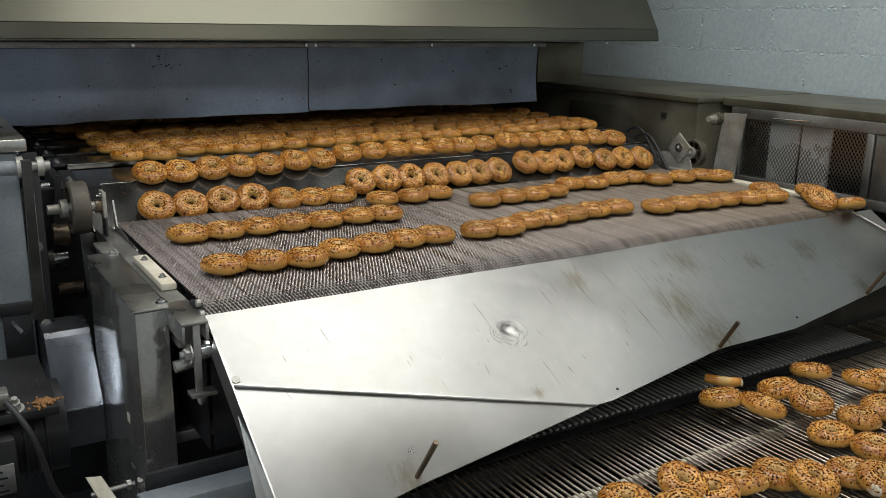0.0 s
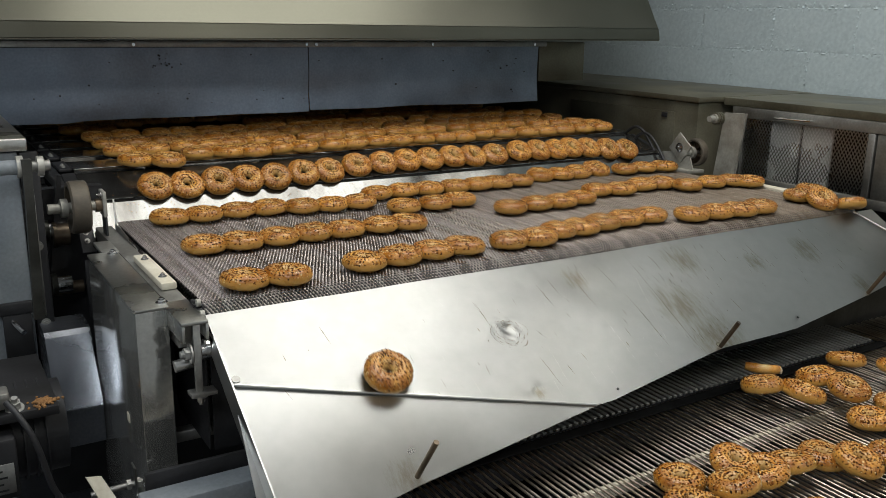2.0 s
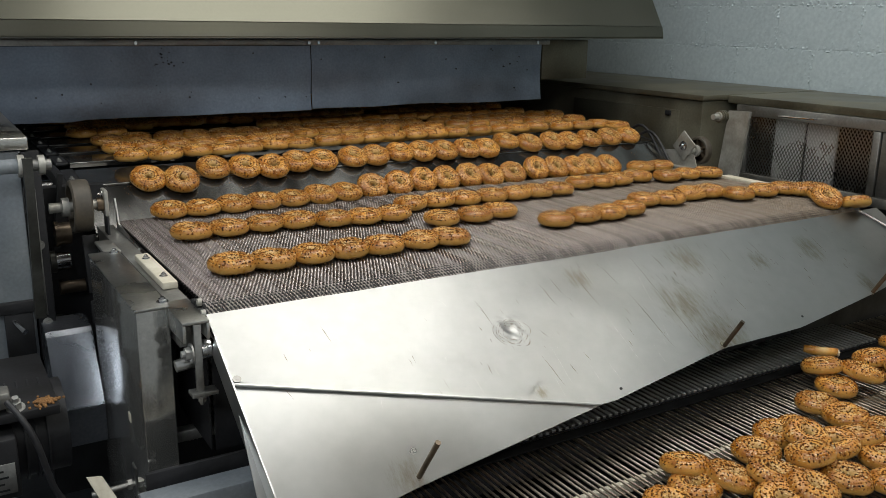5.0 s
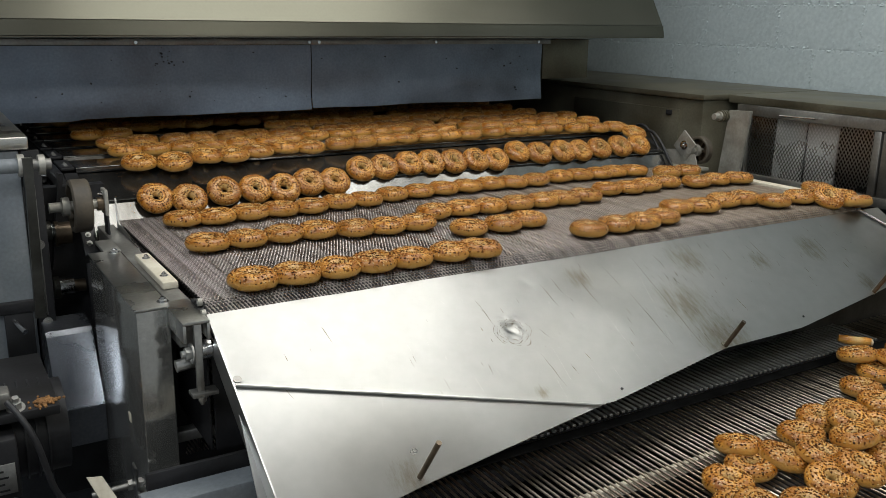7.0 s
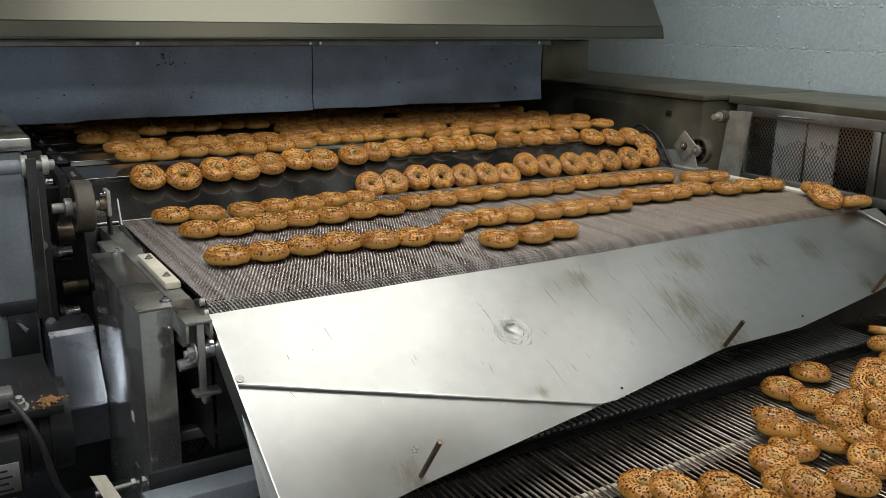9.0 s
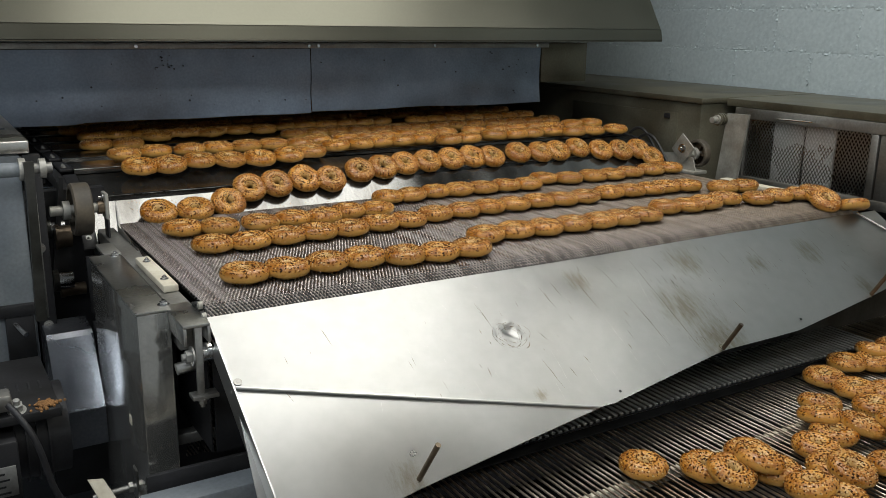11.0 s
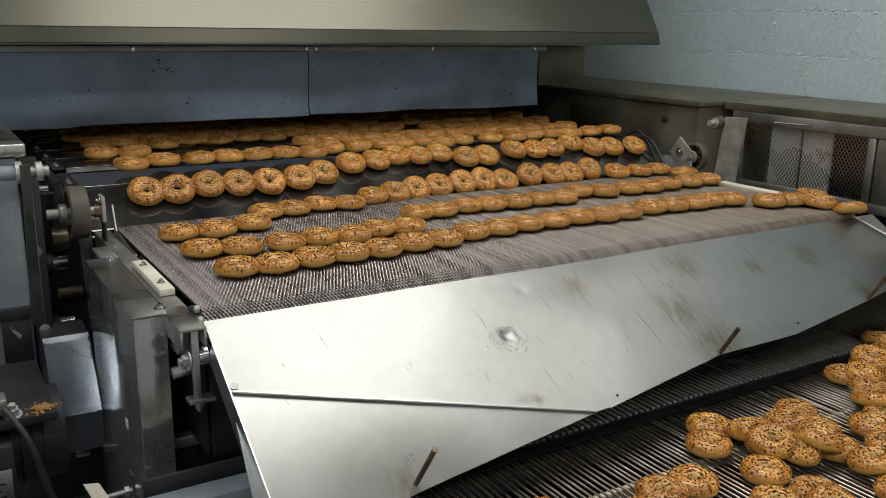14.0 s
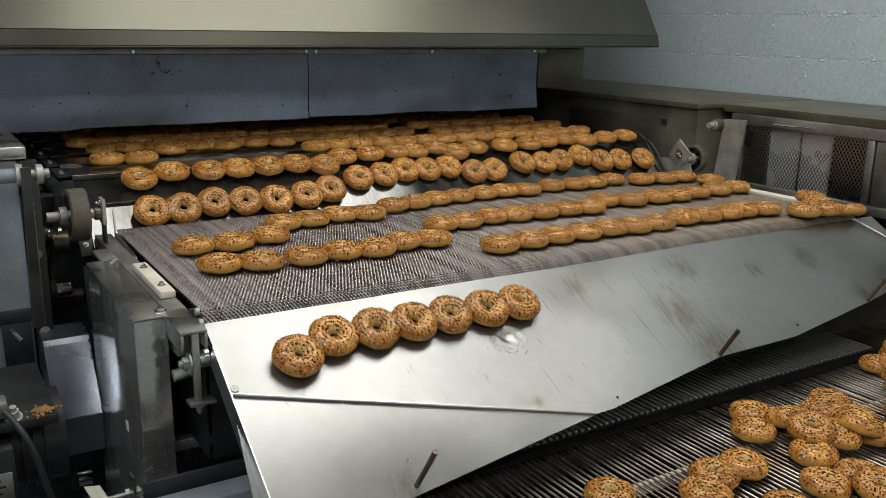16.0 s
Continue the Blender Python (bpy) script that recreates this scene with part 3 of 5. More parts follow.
for k in range(14):
    rod_between(bm, (DX + 0.06, 2.30 - 2, 0.98 + 0.016 * k), (DX + 0.06, 2.345 - 2, 0.98 + 0.016 * k), 0.008, 8)
part("drive_chain", bm, RUBBER, guard)

# take-up arm with its shaft end, and the small snub wheel
arm = thing("take_up_arm", (2.74, 2.3, 1.0), "flat grey steel take-up arm with a knurled shaft end", "machine arm")
bm = bmesh.new()
sheet(bm, [(0, 0.046, 0.224), (0, -0.055, 0.228), (0, -0.02, -0.06), (0, 0.08, -0.06)], 0.012)
part("arm_plate", bm, GALV, arm)
bm = bmesh.new()
rod_between(bm, (0.0, 0.065, 0.20), (-0.05, 0.065, 0.20), 0.018, 20)
rod_between(bm, (-0.05, 0.065, 0.20), (-0.075, 0.065, 0.20), 0.012, 16)
part("shaft_end", bm, GALV, arm)
bm = bmesh.new()
for k in range(3):
    rod_between(bm, (-0.012 - 0.012 * k, 0.065, 0.20), (-0.018 - 0.012 * k, 0.065, 0.20), 0.024, 20)
part("collar", bm, CAB_PAINT, arm)
bm = bmesh.new()
block(bm, (-0.01, -0.03, -1.0), (0.02, 0.08, -0.06), 0.003)
part("post", bm, BLACK, arm)


def snub_wheel(place, radius, width, flip, label):
    """A rubber-tyred wheel on a short shaft that runs across the line."""
    ob = thing("snub_wheel", place, label, "wheel")
    bm = bmesh.new()
    rings = []
    for k in range(44):
        a = 2 * math.pi * k / 44
        prof = ((-width / 2, radius * 0.80), (-width / 2, radius - 0.004), (-width / 2 + 0.004, radius), (width / 2 - 0.004, radius), (width / 2, radius - 0.004), (width / 2, radius * 0.80))
        rings.append([bm.verts.new((px, pr * math.sin(a), pr * math.cos(a))) for px, pr in prof])
    for k in range(44):
        p, q = rings[k], rings[(k + 1) % 44]
        for i in range(6):
            bm.faces.new((p[i], p[(i + 1) % 6], q[(i + 1) % 6], q[i]))
    part("tyre", bm, RUBBER, ob)
    bm = bmesh.new()
    rod_between(bm, (width * 0.22, 0, 0), (width * 0.30, 0, 0), radius * 0.799, 36)
    for k in range(5):
        m = Matrix.Rotation(2 * math.pi * k / 5, 4, "X")
        block(bm, (-width * 0.3, -0.004, 0.01), (width * 0.22, 0.004, radius * 0.795), 0.001, m)
    part("spoked_rim", bm, BROWN_STEEL, ob)
    bm = bmesh.new()
    rod_between(bm, (-width / 2 - 0.05, 0, 0), (width / 2 + 0.035, 0, 0), 0.013, 20)
    rod_between(bm, (-width / 2 - 0.02, 0, 0), (-width / 2 - 0.003, 0, 0), 0.024, 24)
    part("shaft", bm, GALV, ob)
    return ob


WHEELS = [snub_wheel((0.352, 2.36, 1.075), 0.068, 0.046, 1, "dusty rubber-tyred snub wheel on a steel shaft"),
          snub_wheel((2.672, 2.425, 1.062), 0.055, 0.03, -1, "small rubber-tyred snub wheel beside the belt")]
flange = thing("wheel_flange", (0.415, 2.36, 1.075), "worn steel flange bearing beside the snub wheel", "bearing")
bm = bmesh.new()
block(bm, (-0.006, -0.022, -0.03), (0.004, 0.03, 0.038), 0.003)
part("flange_plate", bm, GALV, flange)
bm = bmesh.new()
rod_between(bm, (-0.022, 0, 0), (-0.006, 0, 0), 0.018, 20)
part("boss", bm, BROWN_STEEL, flange)
bm = bmesh.new()
hexbolt(bm, (-0.006, 0.004, 0.026), (-1, 0, 0), 0.006, 0.007)
part("bolt", bm, CHROME, flange)
bm = bmesh.new()
block(bm, (-0.003, -0.02, -0.5), (0.003, 0.025, -0.03), 0.002)
part("post", bm, BLACK, flange)
drive_end = thing("belt_drive_end", (0.449, 1.62, 0.99), "black ridged sprocket end with two bright round bolt heads", "sprocket")
bm = bmesh.new()
rod_between(bm, (-0.008, 0.03, -0.03), (0.003, 0.03, -0.03), 0.046, 28)
part("sprocket", bm, BLACK, drive_end)
bm = bmesh.new()
for k in range(16):
    a = 2 * math.pi * k / 16
    block(bm, (-0.009, -0.004, 0.044), (0.003, 0.004, 0.051), 0.001, Matrix.Translation((0, 0.03, -0.03)) @ Matrix.Rotation(a, 4, "X"), segs=1)
part("teeth", bm, BLACK, drive_end)
for y, z in ((-0.004, 0.026), (-0.027, 0.010)):
    bm = bmesh.new()
    rod_between(bm, (-0.011, y, z), (-0.003, y, z), 0.0075, 16)
    rod_between(bm, (-0.0125, y, z), (-0.011, y, z), 0.003, 8)
    part("bolt_head", bm, GALV, drive_end)
bracket = thing("wheel_bracket", (2.62, 2.45, 1.0), "galvanised angle bracket with a square bolted plate", "bracket")
bm = bmesh.new()
sheet(bm, [(0, 0.13, 0.0), (0, 0.13, 0.05), (0, 0.05, 0.06), (0, -0.05, 0.05), (0, -0.07, 0.0)], 0.005)
block(bm, (-0.03, -0.08, -0.012), (0.05, 0.11, 0.0), 0.002)
part("angle", bm, GALV, bracket)
bm = bmesh.new()
block(bm, (-0.012, -0.042, -0.042), (-0.004, 0.042, 0.042), 0.002, Matrix.Translation((0, 0.0, 0.082)) @ Matrix.Rotation(radians(38), 4, "X"))
part("square_plate", bm, GALV, bracket)
bm = bmesh.new()
hexbolt(bm, (-0.012, 0.0, 0.082), (-1, 0, 0), 0.012, 0.012)
part("bolt", bm, CHROME, bracket)

# curled cable guides at the band's edge
for k, (dy, dz) in enumerate(((0.0, 0.0), (0.05, -0.02))):
    curl = thing("hose_loop", (2.56, 2.60 - dy, 1.07 + dz), "thin black hose looping at the band's edge", "hose")
    cu = bpy.data.curves.new("hose_loop", "CURVE")
    cu.dimensions, cu.bevel_depth, cu.bevel_resolution = "3D", 0.006, 3
    sp = cu.splines.new("NURBS")
    pts = [(0, 0.10, 0.05), (0, 0.06, 0.085), (0, 0.0, 0.07), (0, -0.05, 0.0), (0, -0.10, -0.06)]
    sp.points.add(len(pts) - 1)
    for p, q in zip(sp.points, pts):
        p.co = (*q, 1)
    sp.use_endpoint_u = True
    tmp = new("hose", cu)
    me = bpy.data.meshes.new_from_object(tmp.evaluated_get(bpy.context.evaluated_depsgraph_get()))
    bpy.data.objects.remove(tmp)
    me.materials.append(BLACK)
    ob = new("hose", me)
    ob.parent = curl

# ---- left-hand machinery ----
lcab = thing("side_cabinet", (0.0, 2.3, 0), "blue-grey painted side cabinet with a stainless lid", "cabinet")
bm = bmesh.new()
block(bm, (-1.0, 0.0, 0.50), (0.218, 0.9, 1.233), 0.004)
part("body", bm, GREY_PAINT, lcab)
bm = bmesh.new()
block(bm, (-1.0, -0.012, 1.236), (0.24, 0.9, 1.267), 0.004)
part("lid", bm, STEEL, lcab)
bm = bmesh.new()
block(bm, (0.222, -0.008, 0.70), (0.262, 0.012, 1.232), 0.002)
part("corner_post", bm, BLACK, lcab)
bm = bmesh.new()
block(bm, (0.13, -0.02, 0.835), (0.215, -0.002, 0.865), 0.003)
block(bm, (0.145, -0.018, 0.70), (0.21, -0.003, 0.835), 0.003)
part("hinge_plate", bm, BLACK, lcab)
bm = bmesh.new()
rod_between(bm, (0.165, -0.01, 0.818), (0.185, -0.06, 0.800), 0.007, 12)
part("stub", bm, CHROME, lcab)
for z in (0.62, 0.72, 0.80, 1.0):
    bm = bmesh.new()
    hexbolt(bm, (0.242, -0.008, z), (0, -1, 0), 0.008, 0.008)
    part("bolt", bm, DULL_STEEL, lcab)

shaft = thing("cross_shaft", (0.2, 2.2, 1.212), "steel cross shaft in a collar bearing", "shaft")
bm = bmesh.new()
rod_between(bm, (-0.5, 0, 0), (0.02, 0, 0), 0.017, 20)
part("grey_tube", bm, GREY_PAINT, shaft)
bm = bmesh.new()
rod_between(bm, (0.02, 0, 0), (0.075, 0, 0), 0.013, 20)
part("journal", bm, DULL_STEEL, shaft)
for x, r in ((0.004, 0.026), (0.047, 0.023)):
    bm = bmesh.new()
    rod_between(bm, (x, 0, 0), (x + 0.014, 0, 0), r, 24)
    part("collar", bm, GALV, shaft)
bm = bmesh.new()
sheet(bm, [(0.012, -0.01, 0.02), (0.034, -0.01, 0.02), (0.032, -0.01, -0.06), (0.028, -0.01, -0.36), (0.004, -0.01, -0.36), (0.013, -0.01, -0.06)], 0.02)
part("bearing_arm", bm, SLIDE_STEEL, shaft)
bm = bmesh.new()
block(bm, (0.0315, -0.012, -0.36), (0.0345, 0.008, 0.018), 0.001)
part("worn_edge", bm, DULL_STEEL, shaft)

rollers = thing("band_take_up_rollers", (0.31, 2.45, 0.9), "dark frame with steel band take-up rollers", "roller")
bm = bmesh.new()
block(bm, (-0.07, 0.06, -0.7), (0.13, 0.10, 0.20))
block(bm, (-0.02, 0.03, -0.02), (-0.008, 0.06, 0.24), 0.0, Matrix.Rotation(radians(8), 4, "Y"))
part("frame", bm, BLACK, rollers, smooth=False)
for z, x0, x1, r in ((0.08, 0.0, 0.03, 0.03), (-0.07, 0.0, 0.055, 0.017)):
    bm = bmesh.new()
    rod_between(bm, (x0, 0.03, z), (x1, 0.03, z), r, 24)
    rod_between(bm, (x0 - 0.01, 0.03, z), (x0, 0.03, z), r * 1.15, 24)
    part("roller", bm, BROWN_STEEL, rollers)

box = thing("drive_cover_box", (0.365, 1.9, 0.8), "tall brushed stainless cover box over the chain drive", "cover")
bm = bmesh.new()
block(bm, (0.333 - 0.365, 1.67 - 1.9, -0.72), (0.397 - 0.365, 2.16 - 1.9, 0.195), 0.003)
part("shell", bm, BOX_STEEL, box)
bm = bmesh.new()
block(bm, (0.330 - 0.365, 1.668 - 1.9, 0.1955), (0.399 - 0.365, 2.15 - 1.9, 0.2005), 0.001)
part("lid", bm, STEEL, box)
for x, y in ((0.392, 1.70), (0.385, 2.13)):
    bm = bmesh.new()
    hexbolt(bm, (x - 0.365, y - 1.9, 0.2005), (0, 0, 1), 0.008, 0.007)
    part("lid_bolt", bm, CHROME, box)
bm = bmesh.new()
block(bm, (0.331 - 0.365, 1.80 - 1.9, -0.09), (0.3328 - 0.365, 1.82 - 1.9, -0.07), 0.0005)
part("sticker", bm, PLASTIC, box, "small pale sticker")

tplate = thing("corner_plates", (0.41, 2.2, 1.0), "steel corner plates at the belt's rear edge", "bracket")
bm = bmesh.new()
block(bm, (0.365 - 0.41, -0.05, -0.008), (0.405 - 0.41, 0.07, 0.0), 0.002)
part("tail_plate", bm, DULL_STEEL, tplate)
bm = bmesh.new()
block(bm, (0.408 - 0.41, -0.045, -0.055), (0.452 - 0.41, 0.21, -0.018), 0.003)
part("rusty_channel", bm, CAKED, tplate, "channel caked with golden crumbs")
bm = bmesh.new()
sheet(bm, [(0.452 - 0.41, 0.22, 0.075), (0.452 - 0.41, 0.19, 0.012), (0.452 - 0.41, -0.03, -0.005), (0.452 - 0.41, -0.045, -0.03), (0.452 - 0.41, 0.21, -0.02)], 0.004)
part("cheek", bm, STEEL, tplate)

lug = thing("belt_tension_bracket", (0.415, 1.6, 0.95), "galvanised channel bracket with a hanging tension bar", "bracket")
bm = bmesh.new()
block(bm, (0.391 - 0.415, 1.553 - 1.6, 0.044), (0.442 - 0.415, 1.70 - 1.6, 0.05), 0.001)
block(bm, (0.391 - 0.415, 1.553 - 1.6, 0.01), (0.397 - 0.415, 1.70 - 1.6, 0.0435), 0.001)
block(bm, (0.436 - 0.415, 1.553 - 1.6, 0.012), (0.442 - 0.415, 1.60 - 1.6, 0.0435), 0.001)
part("channel", bm, STEEL, lug)
bm = bmesh.new()
block(bm, (0.412 - 0.415, 1.555 - 1.6, -0.098), (0.426 - 0.415, 1.563 - 1.6, 0.043), 0.001)
part("hanging_bar", bm, DULL_STEEL, lug)
bm = bmesh.new()
block(bm, (0.40 - 0.415, 1.545 - 1.6, -0.099), (0.45 - 0.415, 1.575 - 1.6, -0.091), 0.001)
hexbolt(bm, (0.42 - 0.415, 1.555 - 1.6, -0.099), (0, 0, -1), 0.008, 0.012)
part("foot_plate", bm, DULL_STEEL, lug)
bm = bmesh.new()
hexbolt(bm, (0.408 - 0.415, 1.56 - 1.6, -0.013), (-1, 0, 0), 0.013, 0.014)
part("bolt", bm, DULL_STEEL, lug)
bm = bmesh.new()
rod_between(bm, (0.427 - 0.415, 1.575 - 1.6, -0.015), (0.445 - 0.415, 1.575 - 1.6, -0.015), 0.02, 24)
part("bearing", bm, CHROME, lug)
bm = bmesh.new()
rod_between(bm, (0.385 - 0.415, 1.60 - 1.6, -0.05), (0.43 - 0.415, 1.60 - 1.6, -0.045), 0.012, 16)
part("shaft_stub", bm, STEEL, lug)

strips = thing("strip_bolts", (0.43, 1.92, 1.012), "hexagon bolts in the ivory wear strip", "bolt")
for y in (1.84, 2.0):
    bm = bmesh.new()
    hexbolt(bm, (0.0, y - 1.92, 0), (0, 0, 1), 0.006, 0.006)
    part("bolt", bm, CHROME, strips)

mguard = thing("motor_guard", (0.25, 1.95, 0.8), "bent stainless motor guard with a sloping face", "guard")
bm = bmesh.new()
vs = {}
for s, x in ((0, 0.226 - 0.25), (1, 0.332 - 0.25)):
    vs[s] = [bm.verts.new((x, y - 1.95, z - 0.8)) for y, z in ((2.32, 0.802), (2.222, 0.797), (2.210, 0.786), (2.120, 0.634), (2.116, 0.628), (2.116, 0.532), (2.32, 0.532))]
for i in range(7):
    bm.faces.new((vs[0][i], vs[0][(i + 1) % 7], vs[1][(i + 1) % 7], vs[1][i]))
bm.faces.new(vs[0])
bm.faces.new(vs[1][::-1])
part("shell", bm, DARK_STEEL, mguard, smooth=False)
bm = bmesh.new()
block(bm, (0.190 - 0.25, 2.106 - 1.95, 0.515 - 0.8), (0.228 - 0.25, 2.114 - 1.95, 0.601 - 0.8), 0.002)
part("tab", bm, DULL_STEEL, mguard)

frame_low = thing("lower_frame", (1.4, 1.75, 0.4), "blue-grey lower machine frame of square tube", "frame")
for nm, lo, hi in (("cross_rail", (0.40, 1.74, 0.668), (2.5, 1.77, 0.694)), ("beam", (0.28, 1.44, 0.672), (0.58, 1.50, 0.712)), ("leg", (0.45, 2.10, 0.0), (0.50, 2.16, 0.93)),
                   ("leg", (2.5, 1.78, 0.0), (2.56, 1.84, 0.93)), ("leg", (0.40, 2.5, 0.0), (0.46, 2.56, 0.93)), ("leg", (2.5, 2.5, 0.0), (2.56, 2.56, 0.93)), ("base_rail", (-0.2, 1.74, 0.0), (2.56, 1.80, 0.06))):
    bm = bmesh.new()
    block(bm, tuple(a - b for a, b in zip(lo, (1.4, 1.75, 0.4))), tuple(a - b for a, b in zip(hi, (1.4, 1.75, 0.4))), 0.004)
    part(nm, bm, GREY_PAINT if nm != "cross_rail" else DULL_STEEL, frame_low)
# plain black plates fill the space under the mesh belt
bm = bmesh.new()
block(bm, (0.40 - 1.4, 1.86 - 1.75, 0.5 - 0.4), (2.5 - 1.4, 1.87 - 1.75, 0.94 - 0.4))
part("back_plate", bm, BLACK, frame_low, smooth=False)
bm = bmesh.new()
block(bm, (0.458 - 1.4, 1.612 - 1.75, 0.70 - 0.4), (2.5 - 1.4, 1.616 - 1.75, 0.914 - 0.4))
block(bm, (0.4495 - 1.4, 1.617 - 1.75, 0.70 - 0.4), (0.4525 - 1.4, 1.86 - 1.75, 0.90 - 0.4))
part("nose_shield", bm, BLACK, frame_low, "black shield plate below the belt's nose", smooth=False)

adj = thing("belt_adjuster", (0.29, 1.6, 0.67), "threaded belt adjuster with lock nuts on an angle plate", "adjuster")
bm = bmesh.new()
rod_between(bm, (-0.075, 0, 0.004), (0.02, 0, 0.008), 0.006, 12)
part("threaded_rod", bm, DULL_STEEL, adj)
bm = bmesh.new()
for x in (-0.01, 0.008):
    rod_between(bm, (x, 0, 0.007), (x + 0.008, 0, 0.007), 0.011, 6)
part("lock_nut", bm, DULL_STEEL, adj)
bm = bmesh.new()
sheet(bm, [(0.003, -0.015, 0.045), (0.003, 0.015, 0.045), (0.003, 0.02, -0.02), (0.003, -0.02, -0.02)], 0.004)
block(bm, (0.004, -0.03, -0.012), (0.06, 0.03, -0.007), 0.001)
part("angle_plate", bm, STEEL, adj)
bm = bmesh.new()
hexbolt(bm, (0.034, 0, -0.007), (0, 0, 1), 0.009, 0.009)
part("bolt", bm, CHROME, adj)
bm = bmesh.new()
sheet(bm, [(-0.085, -0.02, 0.055), (-0.058, -0.02, 0.05), (-0.02, -0.05, -0.03), (-0.05, -0.05, -0.03)], 0.008)
part("pale_arm", bm, PLASTIC, adj, "pale painted flat arm")

motor = thing("gear_motor", (0.1, 1.85, 0.7), "dark dusty gear motor with a terminal box", "motor")
bm = bmesh.new()
rod_between(bm, (-0.12, 0.12, -0.03), (0.12, 0.12, -0.03), 0.10, 32)
part("casing", bm, BLACK, motor)
for k in range(9):
    bm = bmesh.new()
    rod_between(bm, (-0.10 + 0.022 * k, 0.12, -0.03), (-0.096 + 0.022 * k, 0.12, -0.03), 0.108, 32)
    part("cooling_fin", bm, BLACK, motor)
bm = bmesh.new()
block(bm, (-0.10, -0.05, -0.10), (0.012, 0.03, 0.03), 0.006)
part("terminal_box", bm, BLACK, motor)
bm = bmesh.new()
block(bm, (-0.07, -0.054, -0.085), (0.004, -0.051, -0.02), 0.001)
part("rating_plate", bm, DULL_STEEL, motor)
bm = bmesh.new()
for k in range(4):
    block(bm, (-0.06, -0.0555, -0.078 + 0.014 * k), (-0.01 - 0.008 * (k % 2), -0.0545, -0.074 + 0.014 * k))
part("plate_bars", bm, BLACK, motor, smooth=False)
bm = bmesh.new()
block(bm, (-0.12, -0.03, 0.085), (0.012, 0.02, 0.12), 0.006)
part("bracket", bm, DULL_STEEL, motor)
shelf = thing("motor_shelf", (0.1, 1.9, 0.775), "dark steel shelf under the guard strewn with rusty crumbs", "shelf")
bm = bmesh.new()
block(bm, (-0.3, -0.08, -0.02), (0.10, 0.25, 0.0), 0.002)
part("plate", bm, BLACK, shelf)
bm = bmesh.new()
rng = random.Random(5)
for k in range(160):
    a, r = rng.uniform(0, 6.28), abs(rng.gauss(0, 0.016))
    c = Vector((0.075 + r * math.cos(a), -0.055 + 0.8 * r * math.sin(a), 0.002 + max(0, 0.006 - r * 0.25)))
    bmesh.ops.create_icosphere(bm, subdivisions=1, radius=rng.uniform(0.002, 0.0045), matrix=Matrix.Translation(c))
tagged(part("crumbs", bm, RUST, shelf), kind="stuff")
bm = bmesh.new()
hexbolt(bm, (0.02, -0.06, 0.0), (0, -0.3, 1), 0.012, 0.02)
part("bolt", bm, DULL_STEEL, shelf)

cable = thing("motor_cable", (0.1, 1.7, 0.5), "black rubber motor cable hanging down", "cable")
cu = bpy.data.curves.new("cable", "CURVE")
cu.dimensions, cu.bevel_depth, cu.bevel_resolution = "3D", 0.006, 3
sp = cu.splines.new("NURBS")
pts = [(0.0, 0.05, 0.33), (0.03, 0.0, 0.30), (0.05, 0.0, 0.22), (0.06, 0.0, 0.14), (0.11, 0.0, 0.08), (0.14, 0.02, -0.05), (0.1, 0.05, -0.49)]
sp.points.add(len(pts) - 1)
for p, q in zip(sp.points, pts):
    p.co = (*q, 1)
sp.use_endpoint_u = True
tmp = new("cable", cu)
me = bpy.data.meshes.new_from_object(tmp.evaluated_get(bpy.context.evaluated_depsgraph_get()))
bpy.data.objects.remove(tmp)
me.materials.append(BLACK)
ob = new("sheath", me)
ob.parent = cable

# ---- chute details ----
for x, u in ((0.462, 0.155),):
    bm = bmesh.new()
    p, n = on_chute(x, u, 0.001), (CH.to_3x3() @ Vector((0, 0, 1)))
    rod_between(bm, p, p + n * 0.003, 0.008, 16)
    rod_between(bm, p + n * 0.003, p + n * 0.0032, 0.0025, 6)
    part("screw", bm, DULL_STEEL, chute)
for x, u in ((0.62, 0.30), (0.96, 0.39), (0.80, 0.418), (1.235, 0.375), (1.90, 0.31)):
    bm = bmesh.new()
    p, n = on_chute(x, u, -0.006 - 0.094 * (u - 0.165 - (x - 0.452) * 0.33) if u > 0.165 + (x - 0.452) * 0.33 else 0.002), (CH.to_3x3() @ Vector((0, 0, 1)))
    rod_between(bm, p, p + n * 0.0012, 0.0032, 12)
    part("rivet", bm, BLACK, chute)
for x, u in ((0.719, 0.43), (1.591, 0.33), (2.223, 0.283)):
    bm = bmesh.new()
    p, n = on_chute(x, u, -0.004 if x > 1 else -0.026), (CH.to_3x3() @ Vector((0, 0, 1)))
    rod_between(bm, p, p + n * 0.0055, 0.011, 20, r2=0.007)
    part("weld_bead", bm, CAB_PAINT, chute)
bm = bmesh.new()
rod_between(bm, on_chute(2.50, -0.01, 0.004), on_chute(2.66, 0.26, 0.004), 0.004, 10)
part("corner_weld", bm, CHROME, chute)

# scratches and scorch lines along the sheet
bm = bmesh.new()
rng = random.Random(21)


def scratch(x, u, length, angle, width):
    n = max(2, int(length / 0.006))
    last, px, pu = None, x, u
    for i in range(n + 1):
        a = angle + 0.12 * noise.noise((x * 9, u * 9, i * 0.25))
        px, pu = px + math.sin(a) * length / n, pu + math.cos(a) * length / n
        w = width * (0.35 + abs(noise.noise((px * 80, pu * 80, 3)))) * math.sin(math.pi * min(0.97, max(0.03, i / n)))
        h = dents(px, pu) + 0.0005
        now = (bm.verts.new(on_chute(px - w, pu, h)), bm.verts.new(on_chute(px + w, pu, h)))
        if last:
            bm.faces.new((last[0], last[1], now[1], now[0]))
        last = now


